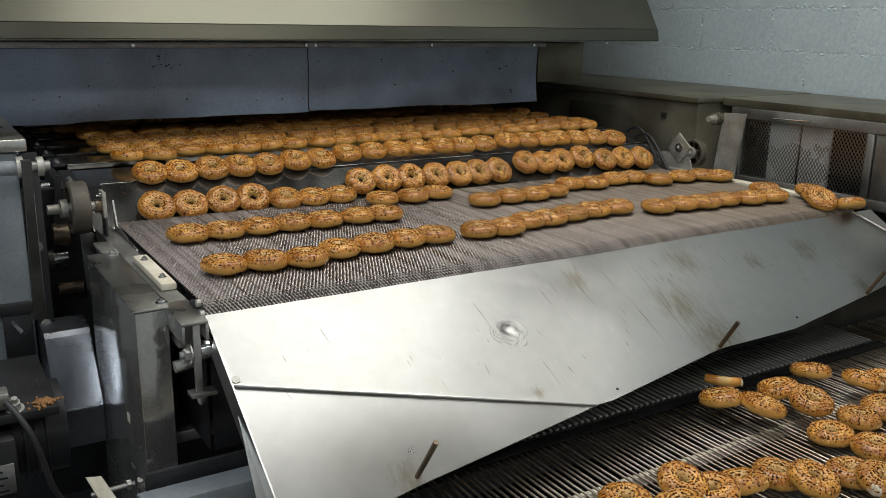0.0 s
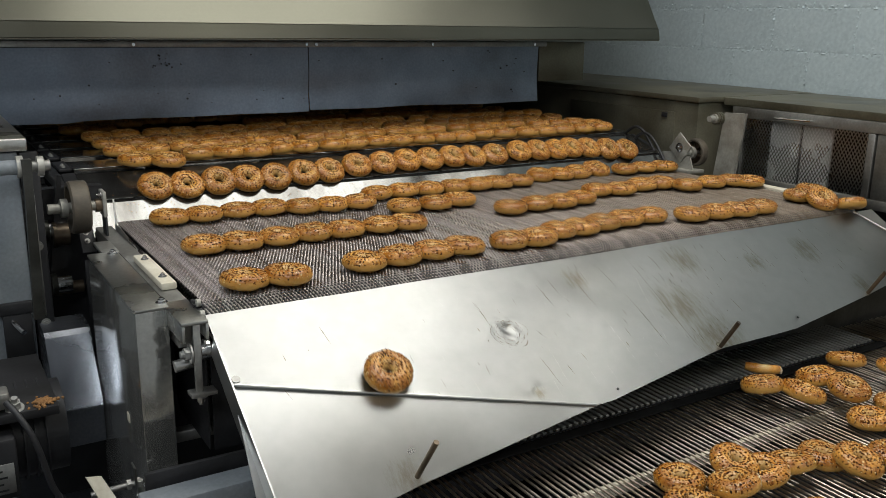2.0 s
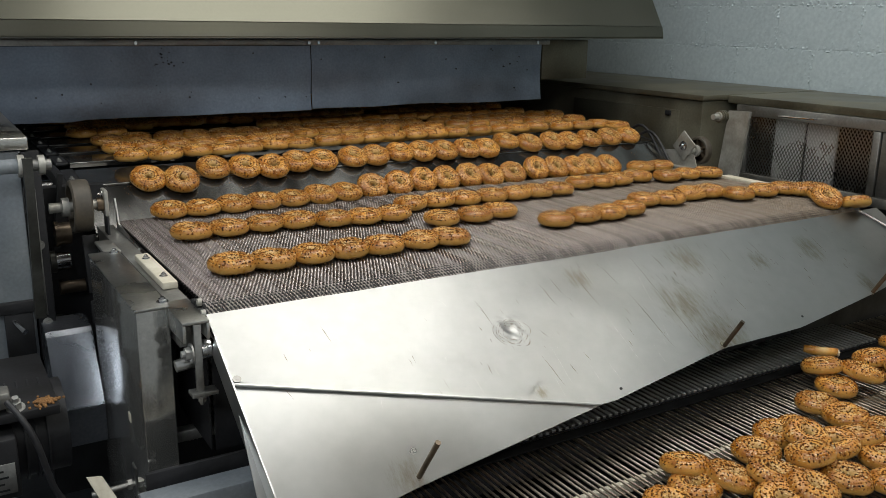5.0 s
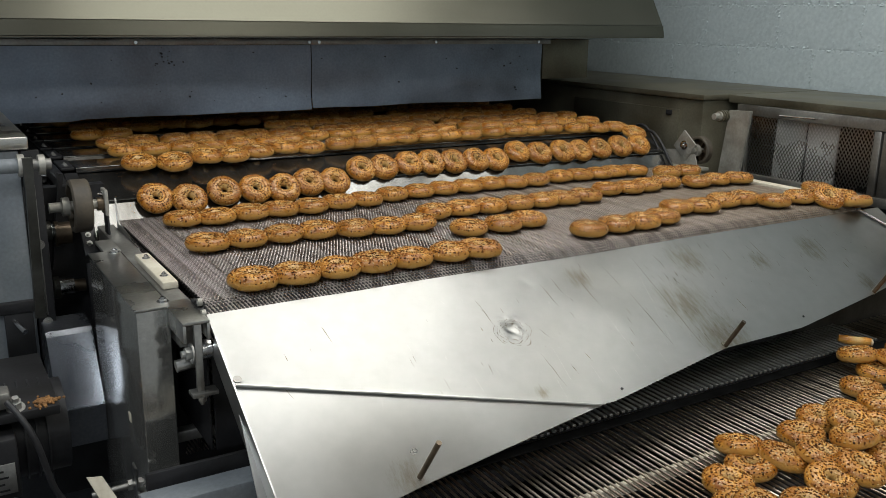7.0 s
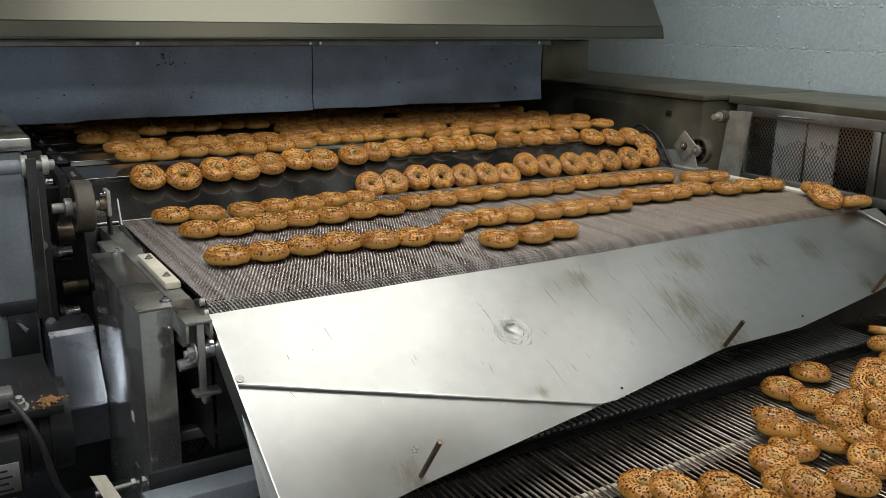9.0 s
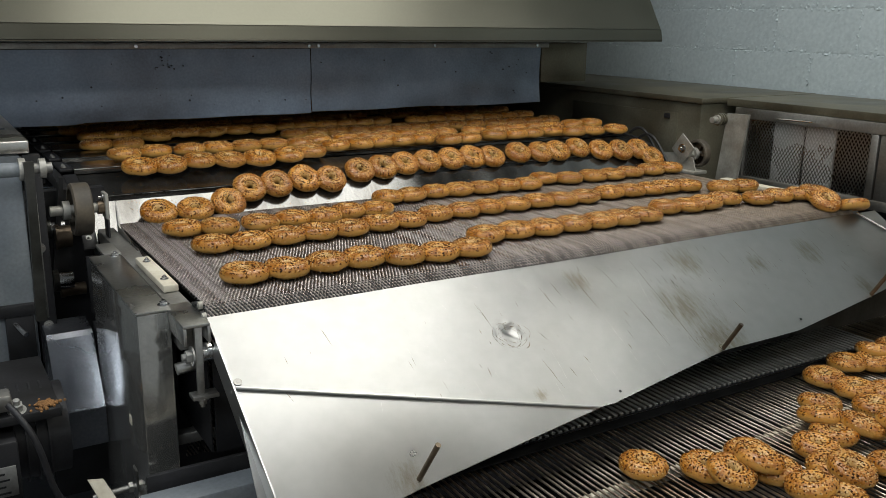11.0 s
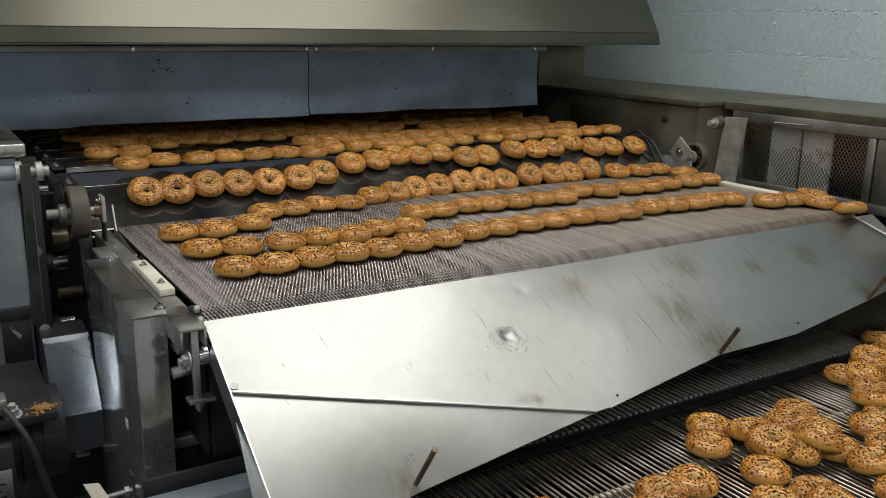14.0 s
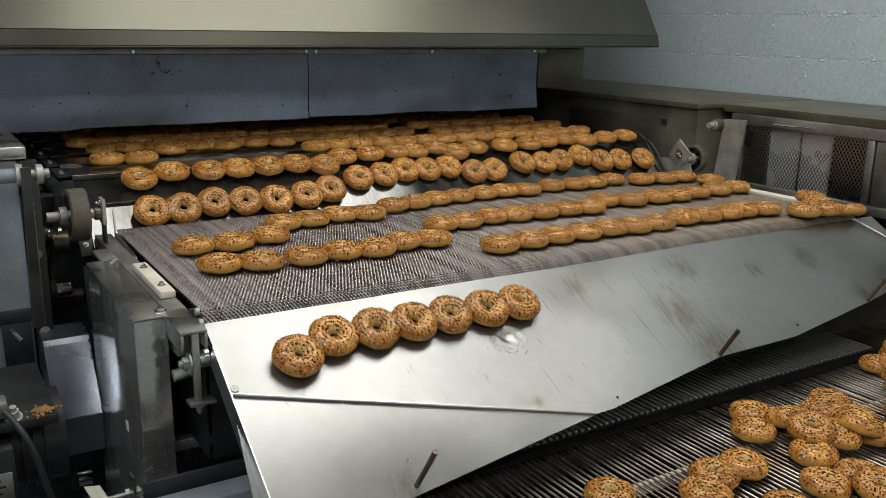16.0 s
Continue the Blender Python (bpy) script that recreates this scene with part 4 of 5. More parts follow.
for x, u, ln, an in ((1.03, 0.075, 0.07, 0.05), (1.215, 0.05, 0.075, 0.1), (1.255, 0.04, 0.05, 0.05), (1.42, 0.03, 0.07, 0.1), (1.60, 0.025, 0.05, 0.0), (1.64, 0.03, 0.04, 0.1),
                     (1.44, 0.12, 0.18, 0.05), (1.83, 0.04, 0.05, 0.0), (1.95, 0.03, 0.06, 0.1), (1.74, 0.20, 0.05, 0.1), (1.36, 0.03, 0.05, 0.0), (2.2, 0.05, 0.07, 0.0), (1.10, 0.24, 0.09, 0.1), (0.66, 0.06, 0.05, 0.1)):
    scratch(x, u, ln, an, 0.0012)
scratch(1.527, -0.004, 0.355, 0.0, 0.0012)
scratch(1.328, 0.05, 0.10, 0.08, 0.0016)
for x, u, sx, su, n in ((1.69, 0.055, 0.045, 0.045, 34), (1.60, 0.13, 0.05, 0.07, 24), (1.34, 0.07, 0.04, 0.05, 10), (1.58, 0.29, 0.045, 0.04, 16), (1.93, 0.10, 0.04, 0.03, 10), (1.30, 0.20, 0.30, 0.08, 30), (2.1, 0.12, 0.2, 0.06, 26), (0.75, 0.2, 0.15, 0.08, 12)):
    for k in range(n):
        scratch(min(2.5, max(0.5, rng.gauss(x, sx))), min(0.28, max(0.005, rng.gauss(u, su))), rng.uniform(0.006, 0.03), rng.gauss(0.05, 0.15), rng.uniform(0.0004, 0.0013))
for ring in range(5):  # the scuffed weld in the middle of the sheet
    r0, last = 0.018 + 0.005 * ring, None
    for i in range(60):
        a = 6.4 * i / 59 + ring
        r = r0 * (1 + 0.25 * noise.noise((math.cos(a) * 1.3, math.sin(a) * 1.3, ring)))
        w = 0.0011 * max(0.0, noise.noise((math.cos(a) * 3, math.sin(a) * 3, ring + 7)) + 0.25)
        px, pu = 1.066 + 1.15 * r * math.cos(a), 0.177 + r * math.sin(a)
        now = [bm.verts.new(on_chute(px + k * w * math.cos(a), pu + k * w * math.sin(a), dents(px, pu) + 0.0006)) for k in (-1, 1)]
        if last:
            bm.faces.new((last[0], last[1], now[1], now[0]))
        last = now
tagged(part("scorch_scratch_field", bm, SCORCH, chute, smooth=False), kind="stuff")
bm = bmesh.new()
for x, u, ln in ((1.33, 0.15, 0.20), (1.136, 0.23, 0.10), (1.10, 0.30, 0.06), (1.20, 0.26, 0.09), (1.45, 0.2, 0.1), (1.532, 0.0, 0.34), (0.92, 0.25, 0.05), (1.40, 0.27, 0.07), (1.25, 0.3, 0.05)):
    scratch(x, u, ln, rng.gauss(-0.05, 0.08), 0.0007)
for k in range(55):
    x = rng.uniform(0.55, 2.45)
    scratch(x, rng.uniform(0.0, 0.27), rng.uniform(0.004, 0.03), rng.gauss(0.0, 0.3), rng.uniform(0.0003, 0.0008))
tagged(part("rub_marks", bm, RUBBED, chute, smooth=False), kind="stuff")

# ---- far side plate under the chute ----
fplate = thing("conveyor_side_plate", (2.6, 1.53, 0.7), "dark grey side plate at the wire conveyor's edge", "side plate")
bm = bmesh.new()
block(bm, (-0.47, -0.004, -0.06), (0.9, 0.004, 0.115), 0.002)
part("plate", bm, SLIDE_STEEL, fplate)
bm = bmesh.new()
block(bm, (-2.3, -0.006, -0.10), (-0.472, 0.004, 0.03), 0.002)
part("inner_plate", bm, BLACK, fplate)

# ---- wire conveyor: cross rods on a moving bed, over fixed runners ----
runners = thing("rod_conveyor_stand", (1.4, 1.0, 0.6), "dark conveyor frame with a pale wear runner", "conveyor")
bm = bmesh.new()
block(bm, (-2.0, 0.155, 0.030), (2.0, 0.168, 0.055), 0.002)
part("pale_runner", bm, PLASTIC, runners, "pale plastic wear runner")
for y in (-0.35, -0.1, 0.34):
    bm = bmesh.new()
    block(bm, (-2.0, y, 0.0), (2.0, y + 0.03, 0.052), 0.003)
    part("runner", bm, BLACK, runners)
# added black sheet: the shade under the rods is put into its colour
bm = bmesh.new()
block(bm, (-2.0, -0.75, -0.22), (2.0, 0.73, -0.20))
part("dark_under_sheet", bm, BLACK, runners, "black sheet added below the rods to keep the gaps dark", smooth=False)
bm = bmesh.new()
block(bm, (-2.0, 0.340, 0.0655), (0.95, 0.372, 0.0695), 0.001)
part("edge_guide", bm, MATT_BLACK, runners, "black flat edge guide")
for x in (-1.9, 0.2, 1.9):
    for y in (-0.6, 0.48):
        bm = bmesh.new()
        block(bm, (x, y, -0.6), (x + 0.05, y + 0.03, -0.001), 0.003)
        part("leg", bm, BLACK, runners)

grate = thing("slatted_grate", (1.9, 1.44, 0.673), "grey slatted steel grate between the chute and the rod conveyor", "grate")
bm = bmesh.new()
block(bm, (-0.0052, -0.062, -0.003), (0.0052, 0.085, 0.003), 0.0010, segs=1)
SLAT_MESH = mesh_of(bm, "slat", DULL_STEEL, True)
for k in range(100):
    ob = new("slat", SLAT_MESH)
    ob.parent = grate
    ob.location = (-1.40 + 0.0183 * k, 0, random.uniform(-0.0008, 0.0008))
for y in (-0.062, 0.075):
    bm = bmesh.new()
    block(bm, (-1.42, y, -0.0075), (0.43, y + 0.008, -0.0035), 0.001)
    part("bearer", bm, BLACK, grate)
wire_belt = thing("wire_conveyor_belt", (0, 0, 0.665), "worn steel cross-rod conveyor belt carrying bagels away", "conveyor belt")
bm = bmesh.new()
rod_between(bm, (0, 0.28, -0.0026), (0, 1.505, -0.0026), 0.0027, 8)
ROD_MESH = mesh_of(bm, "rod", ROD, True)
for k in range(236):
    ob = new("rod", ROD_MESH)
    ob.parent = wire_belt
    ob.location = (-0.86 + 0.0155 * k, random.uniform(-0.003, 0.003), random.uniform(-0.0005, 0.0005))
    ob.rotation_euler = (0, 0, random.uniform(-0.002, 0.002))
# ---- woven mesh belt: one flattened coil for each row ----


def coil_mesh(shift, pitch=0.0081):
    """One flattened coil of the weave: slanting strands arched over the top, the returns hidden below."""
    width = BELT_R - BELT_L
    verts, faces = [], []
    half = ROW * 0.56
    line = ((0.0, half, -0.0030), (0.12, half * 0.45, 0.0006), (0.38, -half * 0.45, 0.0006), (0.5, -half, -0.0030))
    for c in range(int(width / pitch)):
        x = pitch * (c + shift) - width / 2
        for i, (fx, y, z) in enumerate(line):
            d = Vector((pitch * 0.5, -2 * half, (0.0036, 0.0, 0.0, -0.0036)[i] * 2)).normalized()
            u = d.cross(Vector((0, 0, 1))).normalized()
            v = u.cross(d)
            n = len(verts)
            verts += [Vector((x + fx * pitch, y, z)) + u * 0.0017 * math.cos(q) + v * 0.0014 * math.sin(q) for q in (-0.3, 1.0, 2.14, 3.44)]
            if i:
                faces += [(n - 4 + q, n - 3 + q, n + 1 + q, n + q) for q in range(3)]
    me = bpy.data.meshes.new("wire_coil")
    me.from_pydata(verts, [], faces)
    for p in me.polygons:
        p.use_smooth = True
    me.materials.append(WIRE)
    return me


mesh_belt = thing("mesh_belt", ((BELT_L + BELT_R) / 2, 0, BELT_Z), "brown-grey woven wire mesh belt", "conveyor belt")
COILS = [coil_mesh(0.0), coil_mesh(0.5)]
NOSE_ARC = radians(125) * NOSE_R
TAIL_Y, TAIL_R = 2.432, 0.018


def belt_pose(s):
    """Belt travel to pose: up round the tail, flat, then round the nose roller and down behind the chute."""
    y = 2.50 - s
    if y > TAIL_Y:
        a = min((y - TAIL_Y) / TAIL_R, math.pi)
        past = max(0.0, y - TAIL_Y - math.pi * TAIL_R)
        c = Vector((0, TAIL_Y + (TAIL_R - 0.0025) * math.sin(a) - min(past, 0.5), -TAIL_R + (TAIL_R - 0.0025) * math.cos(a) - 0.5 * max(0.0, past - 0.5)))
        return Matrix.Translation(c) @ Matrix.Rotation(-a, 4, "X")
    if y >= NOSE_Y:
        return Matrix.Translation((0, y, -0.0025))
    a = min((NOSE_Y - y) / NOSE_R, radians(125))
    past = max(0.0, NOSE_Y - y - NOSE_ARC)
    c = Vector((0, NOSE_Y - (NOSE_R - 0.0025) * math.sin(a), -NOSE_R + (NOSE_R - 0.0025) * math.cos(a)))
    c += Vector((0, math.cos(math.pi - a), -math.sin(math.pi - a))) * past
    return Matrix.Translation(c) @ Matrix.Rotation(a, 4, "X")


BELT_MOVES = []
for k in range(247):
    s0 = 1.0 - ROW * k
    ob = new("wire_coil", COILS[k % 2])
    ob.parent = mesh_belt
    sway = Matrix.Translation((random.uniform(-0.0003, 0.0003), 0, 0))
    turn = [(NOSE_R * a + (2.50 - NOSE_Y) - s0) / 0.0662 for a in (0, 0.4, 0.8, 1.2, 1.6, 2.0, 2.2)]
    turn += [turn[0] - 0.4, turn[0] - 0.2]
    turn += [(2.50 - TAIL_Y - TAIL_R * a - s0) / 0.0662 for a in (3.14, 2.5, 1.9, 1.25, 0.6, 0)]
    times = sorted({float(t) for t in range(0, 17, 2)} | {0.1, 15.9} | {round(t * FPS) / FPS for t in turn if 0.05 < t < 15.95})
    BELT_MOVES.append((ob, [(t, sway @ belt_pose(s0 + 0.0662 * t)) for t in times]))

# ---- bagels ----
V_BELT, V_WIRE = 0.0662, 0.0735
HAND_OVER = 2.43
RIDE = [(2.43, 1.030), (2.46, 1.033), (2.49, 1.047), (2.535, 1.079), (2.58, 1.106), (2.62, 1.122), (2.66, 1.133), (2.70, 1.139), (2.74, 1.140), (8.0, 1.140)]
RIDE_S = np.concatenate([[0], np.cumsum(np.hypot(np.diff([p[0] for p in RIDE]), np.diff([p[1] for p in RIDE])))])
CENTRE_WIRE = 0.688


def ride(yv):
    """Belt coordinate to place along the line: y, z and the slope under a bagel."""
    if yv <= HAND_OVER - 0.03:
        return yv, 1.030, 0.0
    tau = max(0.0, (yv - HAND_OVER) / V_BELT)
    s = float(np.interp(tau, [0, 1.0, 4.87, 7.67, 107.67], [0, 0.06, 0.19, 0.33, 4.82]))
    s += min(0.0, yv - HAND_OVER)
    ys, zs = [p[0] for p in RIDE], [p[1] for p in RIDE]
    y = float(np.interp(s, RIDE_S, ys)) + min(0.0, s)
    z = float(np.interp(s, RIDE_S, zs))
    return y, z, float(np.interp(s, [-0.03, 0.0, 0.025, 0.06, 0.12, 0.18, 0.24, 0.31], [0, 10, 38, 47, 41, 29, 13, 0]))


def bagel_mesh(seed):
    """A baked ring: flattened foot, domed top, a nearly closed hole, uneven all round."""
    rng = random.Random(seed)
    nu, nv = 32, 16
    verts, faces = [], []
    off = Vector((seed * 7.3, 1.7, 3.1))
    hole = rng.uniform(0.0278, 0.0300)
    for i in range(nu):
        a = 2 * math.pi * i / nu
        wob = 1 + 0.035 * noise.noise(off + Vector((math.cos(a), math.sin(a), 0)) * 1.1)
        fat = 1 + 0.09 * noise.noise(off + Vector((math.cos(a), math.sin(a), 4)) * 1.4)
        for j in range(nv):
            b = 2 * math.pi * j / nv
            cr, cz = math.cos(b), math.sin(b)
            r = hole * wob + 0.0208 * fat * math.copysign(abs(cr) ** 0.95, cr)
            z = (0.0175 if cz > 0 else 0.0165) * fat * math.copysign(abs(cz) ** (1.0 if cz > 0 else 0.75), cz)
            p = Vector((1.055 * r * math.cos(a), r * math.sin(a), z))
            lump = 0.0016 * noise.noise(off + p * 45) + 0.0008 * noise.noise(off + p * 110)
            verts.append(p + Vector((cr * math.cos(a), cr * math.sin(a), cz)) * lump)
    for i in range(nu):
        for j in range(nv):
            faces.append((i * nv + j, ((i + 1) % nu) * nv + j, ((i + 1) % nu) * nv + (j + 1) % nv, i * nv + (j + 1) % nv))
    me = bpy.data.meshes.new("bagel")
    me.from_pydata(verts, [], faces)
    for p in me.polygons:
        p.use_smooth = True
    return me


def seed_mesh(name, base, seed, count, size, mat):
    """Seeds pressed into the top and the shoulders of the ring, each a small faceted grain."""
    rng = random.Random(seed)
    verts, faces = [], []
    polys = [p for p in base.polygons if p.normal.z > 0.05]
    for k in range(count):
        p = rng.choice(polys)
        if rng.random() > 0.25 + p.normal.z:
            continue
        w = [rng.random() for _ in p.vertices]
        c = sum((base.vertices[v].co * q for v, q in zip(p.vertices, w)), Vector()) / sum(w)
        if math.hypot(c.x, c.y) < rng.uniform(0.008, 0.020):
            continue
        n = p.normal
        t = n.orthogonal().normalized()
        t.rotate(Matrix.Rotation(rng.uniform(0, 6.28), 3, n))
        s = n.cross(t)
        k2 = 0.5 + 1.5 * rng.random() ** 2
        ln, wd = size * k2 * rng.uniform(0.8, 1.25), size * k2 * rng.uniform(0.45, 0.85)
        i = len(verts)
        verts += [c + t * ln, c + s * wd, c - t * ln, c - s * wd, c + n * size * 0.6 * k2]
        faces += [(i, i + 1, i + 4), (i + 1, i + 2, i + 4), (i + 2, i + 3, i + 4), (i + 3, i, i + 4)]
    me = bpy.data.meshes.new(name)
    me.from_pydata(verts, [], faces)
    me.materials.append(mat)
    return me


def crust_material():
    """Egg-washed crust: pale gold flanks, tops baked browner in ragged patches."""
    m = material("baked_bagel_crust", (0.61, 0.295, 0.050), 0.33, 0.0, (0.40, 0.145, 0.015), 30, fine=260, bump=0.4, bump_scale=190,
                 rough_var=0.1, spread=(0.30, 0.62), random_tint=0.2, coat=0.22)
    nt = m.node_tree
    b = nt.nodes["Principled BSDF"]
    b.inputs["Coat Roughness"].default_value = 0.22
    b.inputs["Subsurface Weight"].default_value = 0.08
    b.inputs["Subsurface Radius"].default_value = (0.004, 0.002, 0.001)
    base = b.inputs["Base Color"].links[0].from_socket
    tc, sep = nt.nodes.new("ShaderNodeTexCoord"), nt.nodes.new("ShaderNodeSeparateXYZ")
    nt.links.new(tc.outputs["Object"], sep.inputs[0])
    tex = nt.nodes.new("ShaderNodeTexNoise")
    tex.inputs["Scale"].default_value, tex.inputs["Detail"].default_value = 55, 5
    info = nt.nodes.new("ShaderNodeObjectInfo")
    add = nt.nodes.new("ShaderNodeVectorMath")
    nt.links.new(tc.outputs["Object"], add.inputs[0])
    nt.links.new(info.outputs["Random"], add.inputs[1])
    nt.links.new(add.outputs[0], tex.inputs["Vector"])
    patch = nt.nodes.new("ShaderNodeMapRange")
    patch.inputs[1].default_value, patch.inputs[2].default_value = 0.34, 0.60
    nt.links.new(tex.outputs[0], patch.inputs[0])

    def window(socket, lo, hi):
        mr = nt.nodes.new("ShaderNodeMapRange")
        mr.inputs[1].default_value, mr.inputs[2].default_value = lo, hi
        nt.links.new(socket, mr.inputs[0])
        return mr.outputs[0]

    def times(p, q):
        n = nt.nodes.new("ShaderNodeMath")
        n.operation = "MULTIPLY"
        nt.links.new(p, n.inputs[0])
        nt.links.new(q, n.inputs[1])
        return n.outputs[0]

    def blend(under, mask, colour):
        n = nt.nodes.new("ShaderNodeMix")
        n.data_type = "RGBA"
        nt.links.new(mask, n.inputs[0])
        nt.links.new(under, n.inputs[6])
        n.inputs[7].default_value = (*colour, 1)
        return n.outputs[2]

    flat = nt.nodes.new("ShaderNodeVectorMath")
    flat.operation = "MULTIPLY"
    flat.inputs[1].default_value = (1, 1, 0)
    nt.links.new(tc.outputs["Object"], flat.inputs[0])
    dist = nt.nodes.new("ShaderNodeVectorMath")
    dist.operation = "LENGTH"
    nt.links.new(flat.outputs[0], dist.inputs[0])
    shoulder = times(window(dist.outputs["Value"], 0.026, 0.036), times(window(sep.outputs["Z"], -0.002, 0.008), patch.outputs[0]))
    out = blend(base, shoulder, (0.31, 0.105, 0.010))
    flank = times(window(sep.outputs["Z"], 0.006, -0.007), window(tex.outputs[0], 0.15, 0.45))
    out = blend(out, flank, (0.62, 0.35, 0.09))
    out = blend(out, window(dist.outputs["Value"], 0.021, 0.006), (0.60, 0.42, 0.17))
    nt.links.new(out, b.inputs["Base Color"])
    return m


CRUST = crust_material()
DARK_SEED = material("charred_seed", (0.055, 0.022, 0.010), 0.6, 0.0, (0.018, 0.008, 0.005), 60)
DARK_SEED.node_tree.nodes["Principled BSDF"].inputs["Specular IOR Level"].default_value = 0.1
nt = DARK_SEED.node_tree
geo, ramp2 = nt.nodes.new("ShaderNodeNewGeometry"), nt.nodes.new("ShaderNodeValToRGB")
ramp2.color_ramp.elements[0].color, ramp2.color_ramp.elements[1].color = (0.008, 0.004, 0.003, 1), (0.24, 0.085, 0.015, 1)
ramp2.color_ramp.elements[0].position = 0.1
nt.links.new(geo.outputs["Random Per Island"], ramp2.inputs[0])
nt.links.new(ramp2.outputs[0], nt.nodes["Principled BSDF"].inputs["Base Color"])
PALE_SEED = material("toasted_sesame", (0.80, 0.63, 0.32), 0.45, 0.0, (0.64, 0.44, 0.17), 60)
BASES = []
for k in range(7):
    base = bagel_mesh(k + 1)
    base.materials.append(CRUST)
    BASES.append((base, seed_mesh("poppy_topping", base, k * 3 + 1, 1150, 0.00178, DARK_SEED), seed_mesh("sesame_topping", base, k * 3 + 2, 380, 0.0014, PALE_SEED)))
BAGELS = []


def bagel(label, group):
    k = random.randrange(len(BASES))
    ob = new("bagel", BASES[k][0])
    tagged(ob, label, "bagel", group)
    for nm, me in (("poppy_topping", BASES[k][1]), ("sesame_topping", BASES[k][2])):
        p = new(nm, me)
        p.parent = ob
    BAGELS.append(ob)
    return ob


MOVES = []  # thing, rows


def spin(a, tilt=0.0, lean=0.0):
    """Lean about the cross axis, then the bagel's own turn about its axis."""
    return Euler((radians(tilt), radians(lean), 0)).to_matrix().to_4x4() @ Matrix.Rotation(a, 4, "Z")


def slide(x, u):
    """A bagel's centre on the chute, u metres below its upper edge."""
    return Matrix.Translation(Vector((x, 1.601 - u * math.cos(SLOPE), 0.985 - u * math.sin(SLOPE))) + Vector((0, -math.sin(SLOPE), math.cos(SLOPE))) * 0.021)


def chain(xs, ys, falls=(), rest_x=(), rest_y=(), slip=None, park=None):
    """Bagels baked side by side in one chain. xs across the line, ys belt coordinates at the start;
    falls: the time at which each goes over the edge; rest: where it comes to lie, in the wire conveyor's coordinates;
    slip: a stretch of time in which they slide on their tray; park: a place on the chute where one hangs until a time."""
    for i, (x, y_start) in enumerate(zip(xs, ys)):
        def along(t):
            gain = slip[2][i] * min(1.0, max(0.0, (t - slip[0]) / (slip[1] - slip[0]))) if slip else 0.0
            return ride(y_start - V_BELT * t + gain)

        ob = bagel("golden seeded bagel baked in a row on the conveyor", "bagels on the line")
        a0 = random.choice((0.0, math.pi)) + random.uniform(-0.25, 0.25)
        lean = random.uniform(-3, 3)
        rows = []
        end = falls[i] if falls else 99
        t = 0.0
        while t < min(end, 16.0) - 0.05:
            y, z, tilt = along(t)
            rows.append((t, Matrix.Translation((x, y, z)) @ spin(a0, tilt, lean)))
            t = 0.1 if t == 0 else 0.5 if t == 0.1 else t + 0.5
        if end < 16.0:
            y, z, tilt = along(end)
            rows.append((end, Matrix.Translation((x, y, z)) @ spin(a0, tilt, lean)))
            stop, held = park.get(i, (9.0, 0.0)) if park else (9.0, 0.0)
            late = 0.0
            for dt, u, fl in ((0.05, -0.03, 0.35), (0.1, 0.0, 0.75), (0.2, 0.09, 1), (0.3, 0.22, 1), (0.4, 0.395, 1), (0.47, 0.53, 1)):
                if u > stop and not late:
                    rows.append((held, slide(x, stop) @ spin(a0 + 0.4, 31, lean)))
                    late = held - (end + float(np.interp(stop, [0.0, 0.09, 0.22, 0.395], [0.1, 0.2, 0.3, 0.4])))
                    rows.insert(-1, (held - late, slide(x, stop) @ spin(a0 + 0.3, 31, lean)))
                if end + dt + late > 16.0:
                    break
                rows.append((end + dt + late, slide(x + 0.02 * max(0, u), u) @ spin(a0 + max(0, u) * (1 + i % 3 - 1), math.degrees(SLOPE) * fl, lean)))
            end += late
            if end + 0.75 < 16.0:
                rx, ry = rest_x[i], rest_y[i]
                tl = end + 0.58
                way = math.hypot(rx + V_WIRE * tl - x, ry - 1.15)
                tr = tl + 0.1 + way * 0.9
                mid = Vector((x * 0.75 + (rx + V_WIRE * tl) * 0.25, 1.1 * 0.75 + ry * 0.25, CENTRE_WIRE + 0.02))
                rows.append((tl, Matrix.Translation(mid) @ spin(a0 + 1, random.uniform(10, 35), random.uniform(-25, 25))))
                rows += resting(rx, ry, tr, a0 + 1.5)
        else:
            y, z, tilt = along(15.9)
            rows.append((15.9, Matrix.Translation((x, y, z)) @ spin(a0, tilt, lean)))
            y, z, tilt = along(16.0)
            rows.append((16.0, Matrix.Translation((x, y, z)) @ spin(a0, tilt, lean)))
        MOVES.append((ob, rows))


PILE = []
PILE_OBS = []


def resting(rx, ry, t0, a):
    """Rows for a bagel carried along by the wire conveyor from t0 on."""
    near = [p for p in PILE if math.hypot(p[0] - rx, p[1] - ry) < 0.078]
    PILE.append((rx, ry))
    z = CENTRE_WIRE + 0.014 * min(2, len(near))
    tilt, lean = random.uniform(-3, 3), random.uniform(-3, 3)
    if near:
        d = Vector((near[0][0] - rx, near[0][1] - ry, 0)).normalized()
        tilt, lean = 14 * d.y, -14 * d.x
    rows, t = [], t0
    while True:
        t = min(t, 16.0)
        rows.append((t, Matrix.Translation((rx + V_WIRE * t, ry + 0.035 * V_WIRE * t, z)) @ spin(a, tilt, lean)))
        if t >= 16.0:
            return rows
        t = t0 + 0.1 if t == t0 else t + 2.0 if t + 2.0 < 15.5 else 15.9 if t < 15.9 else 16.0


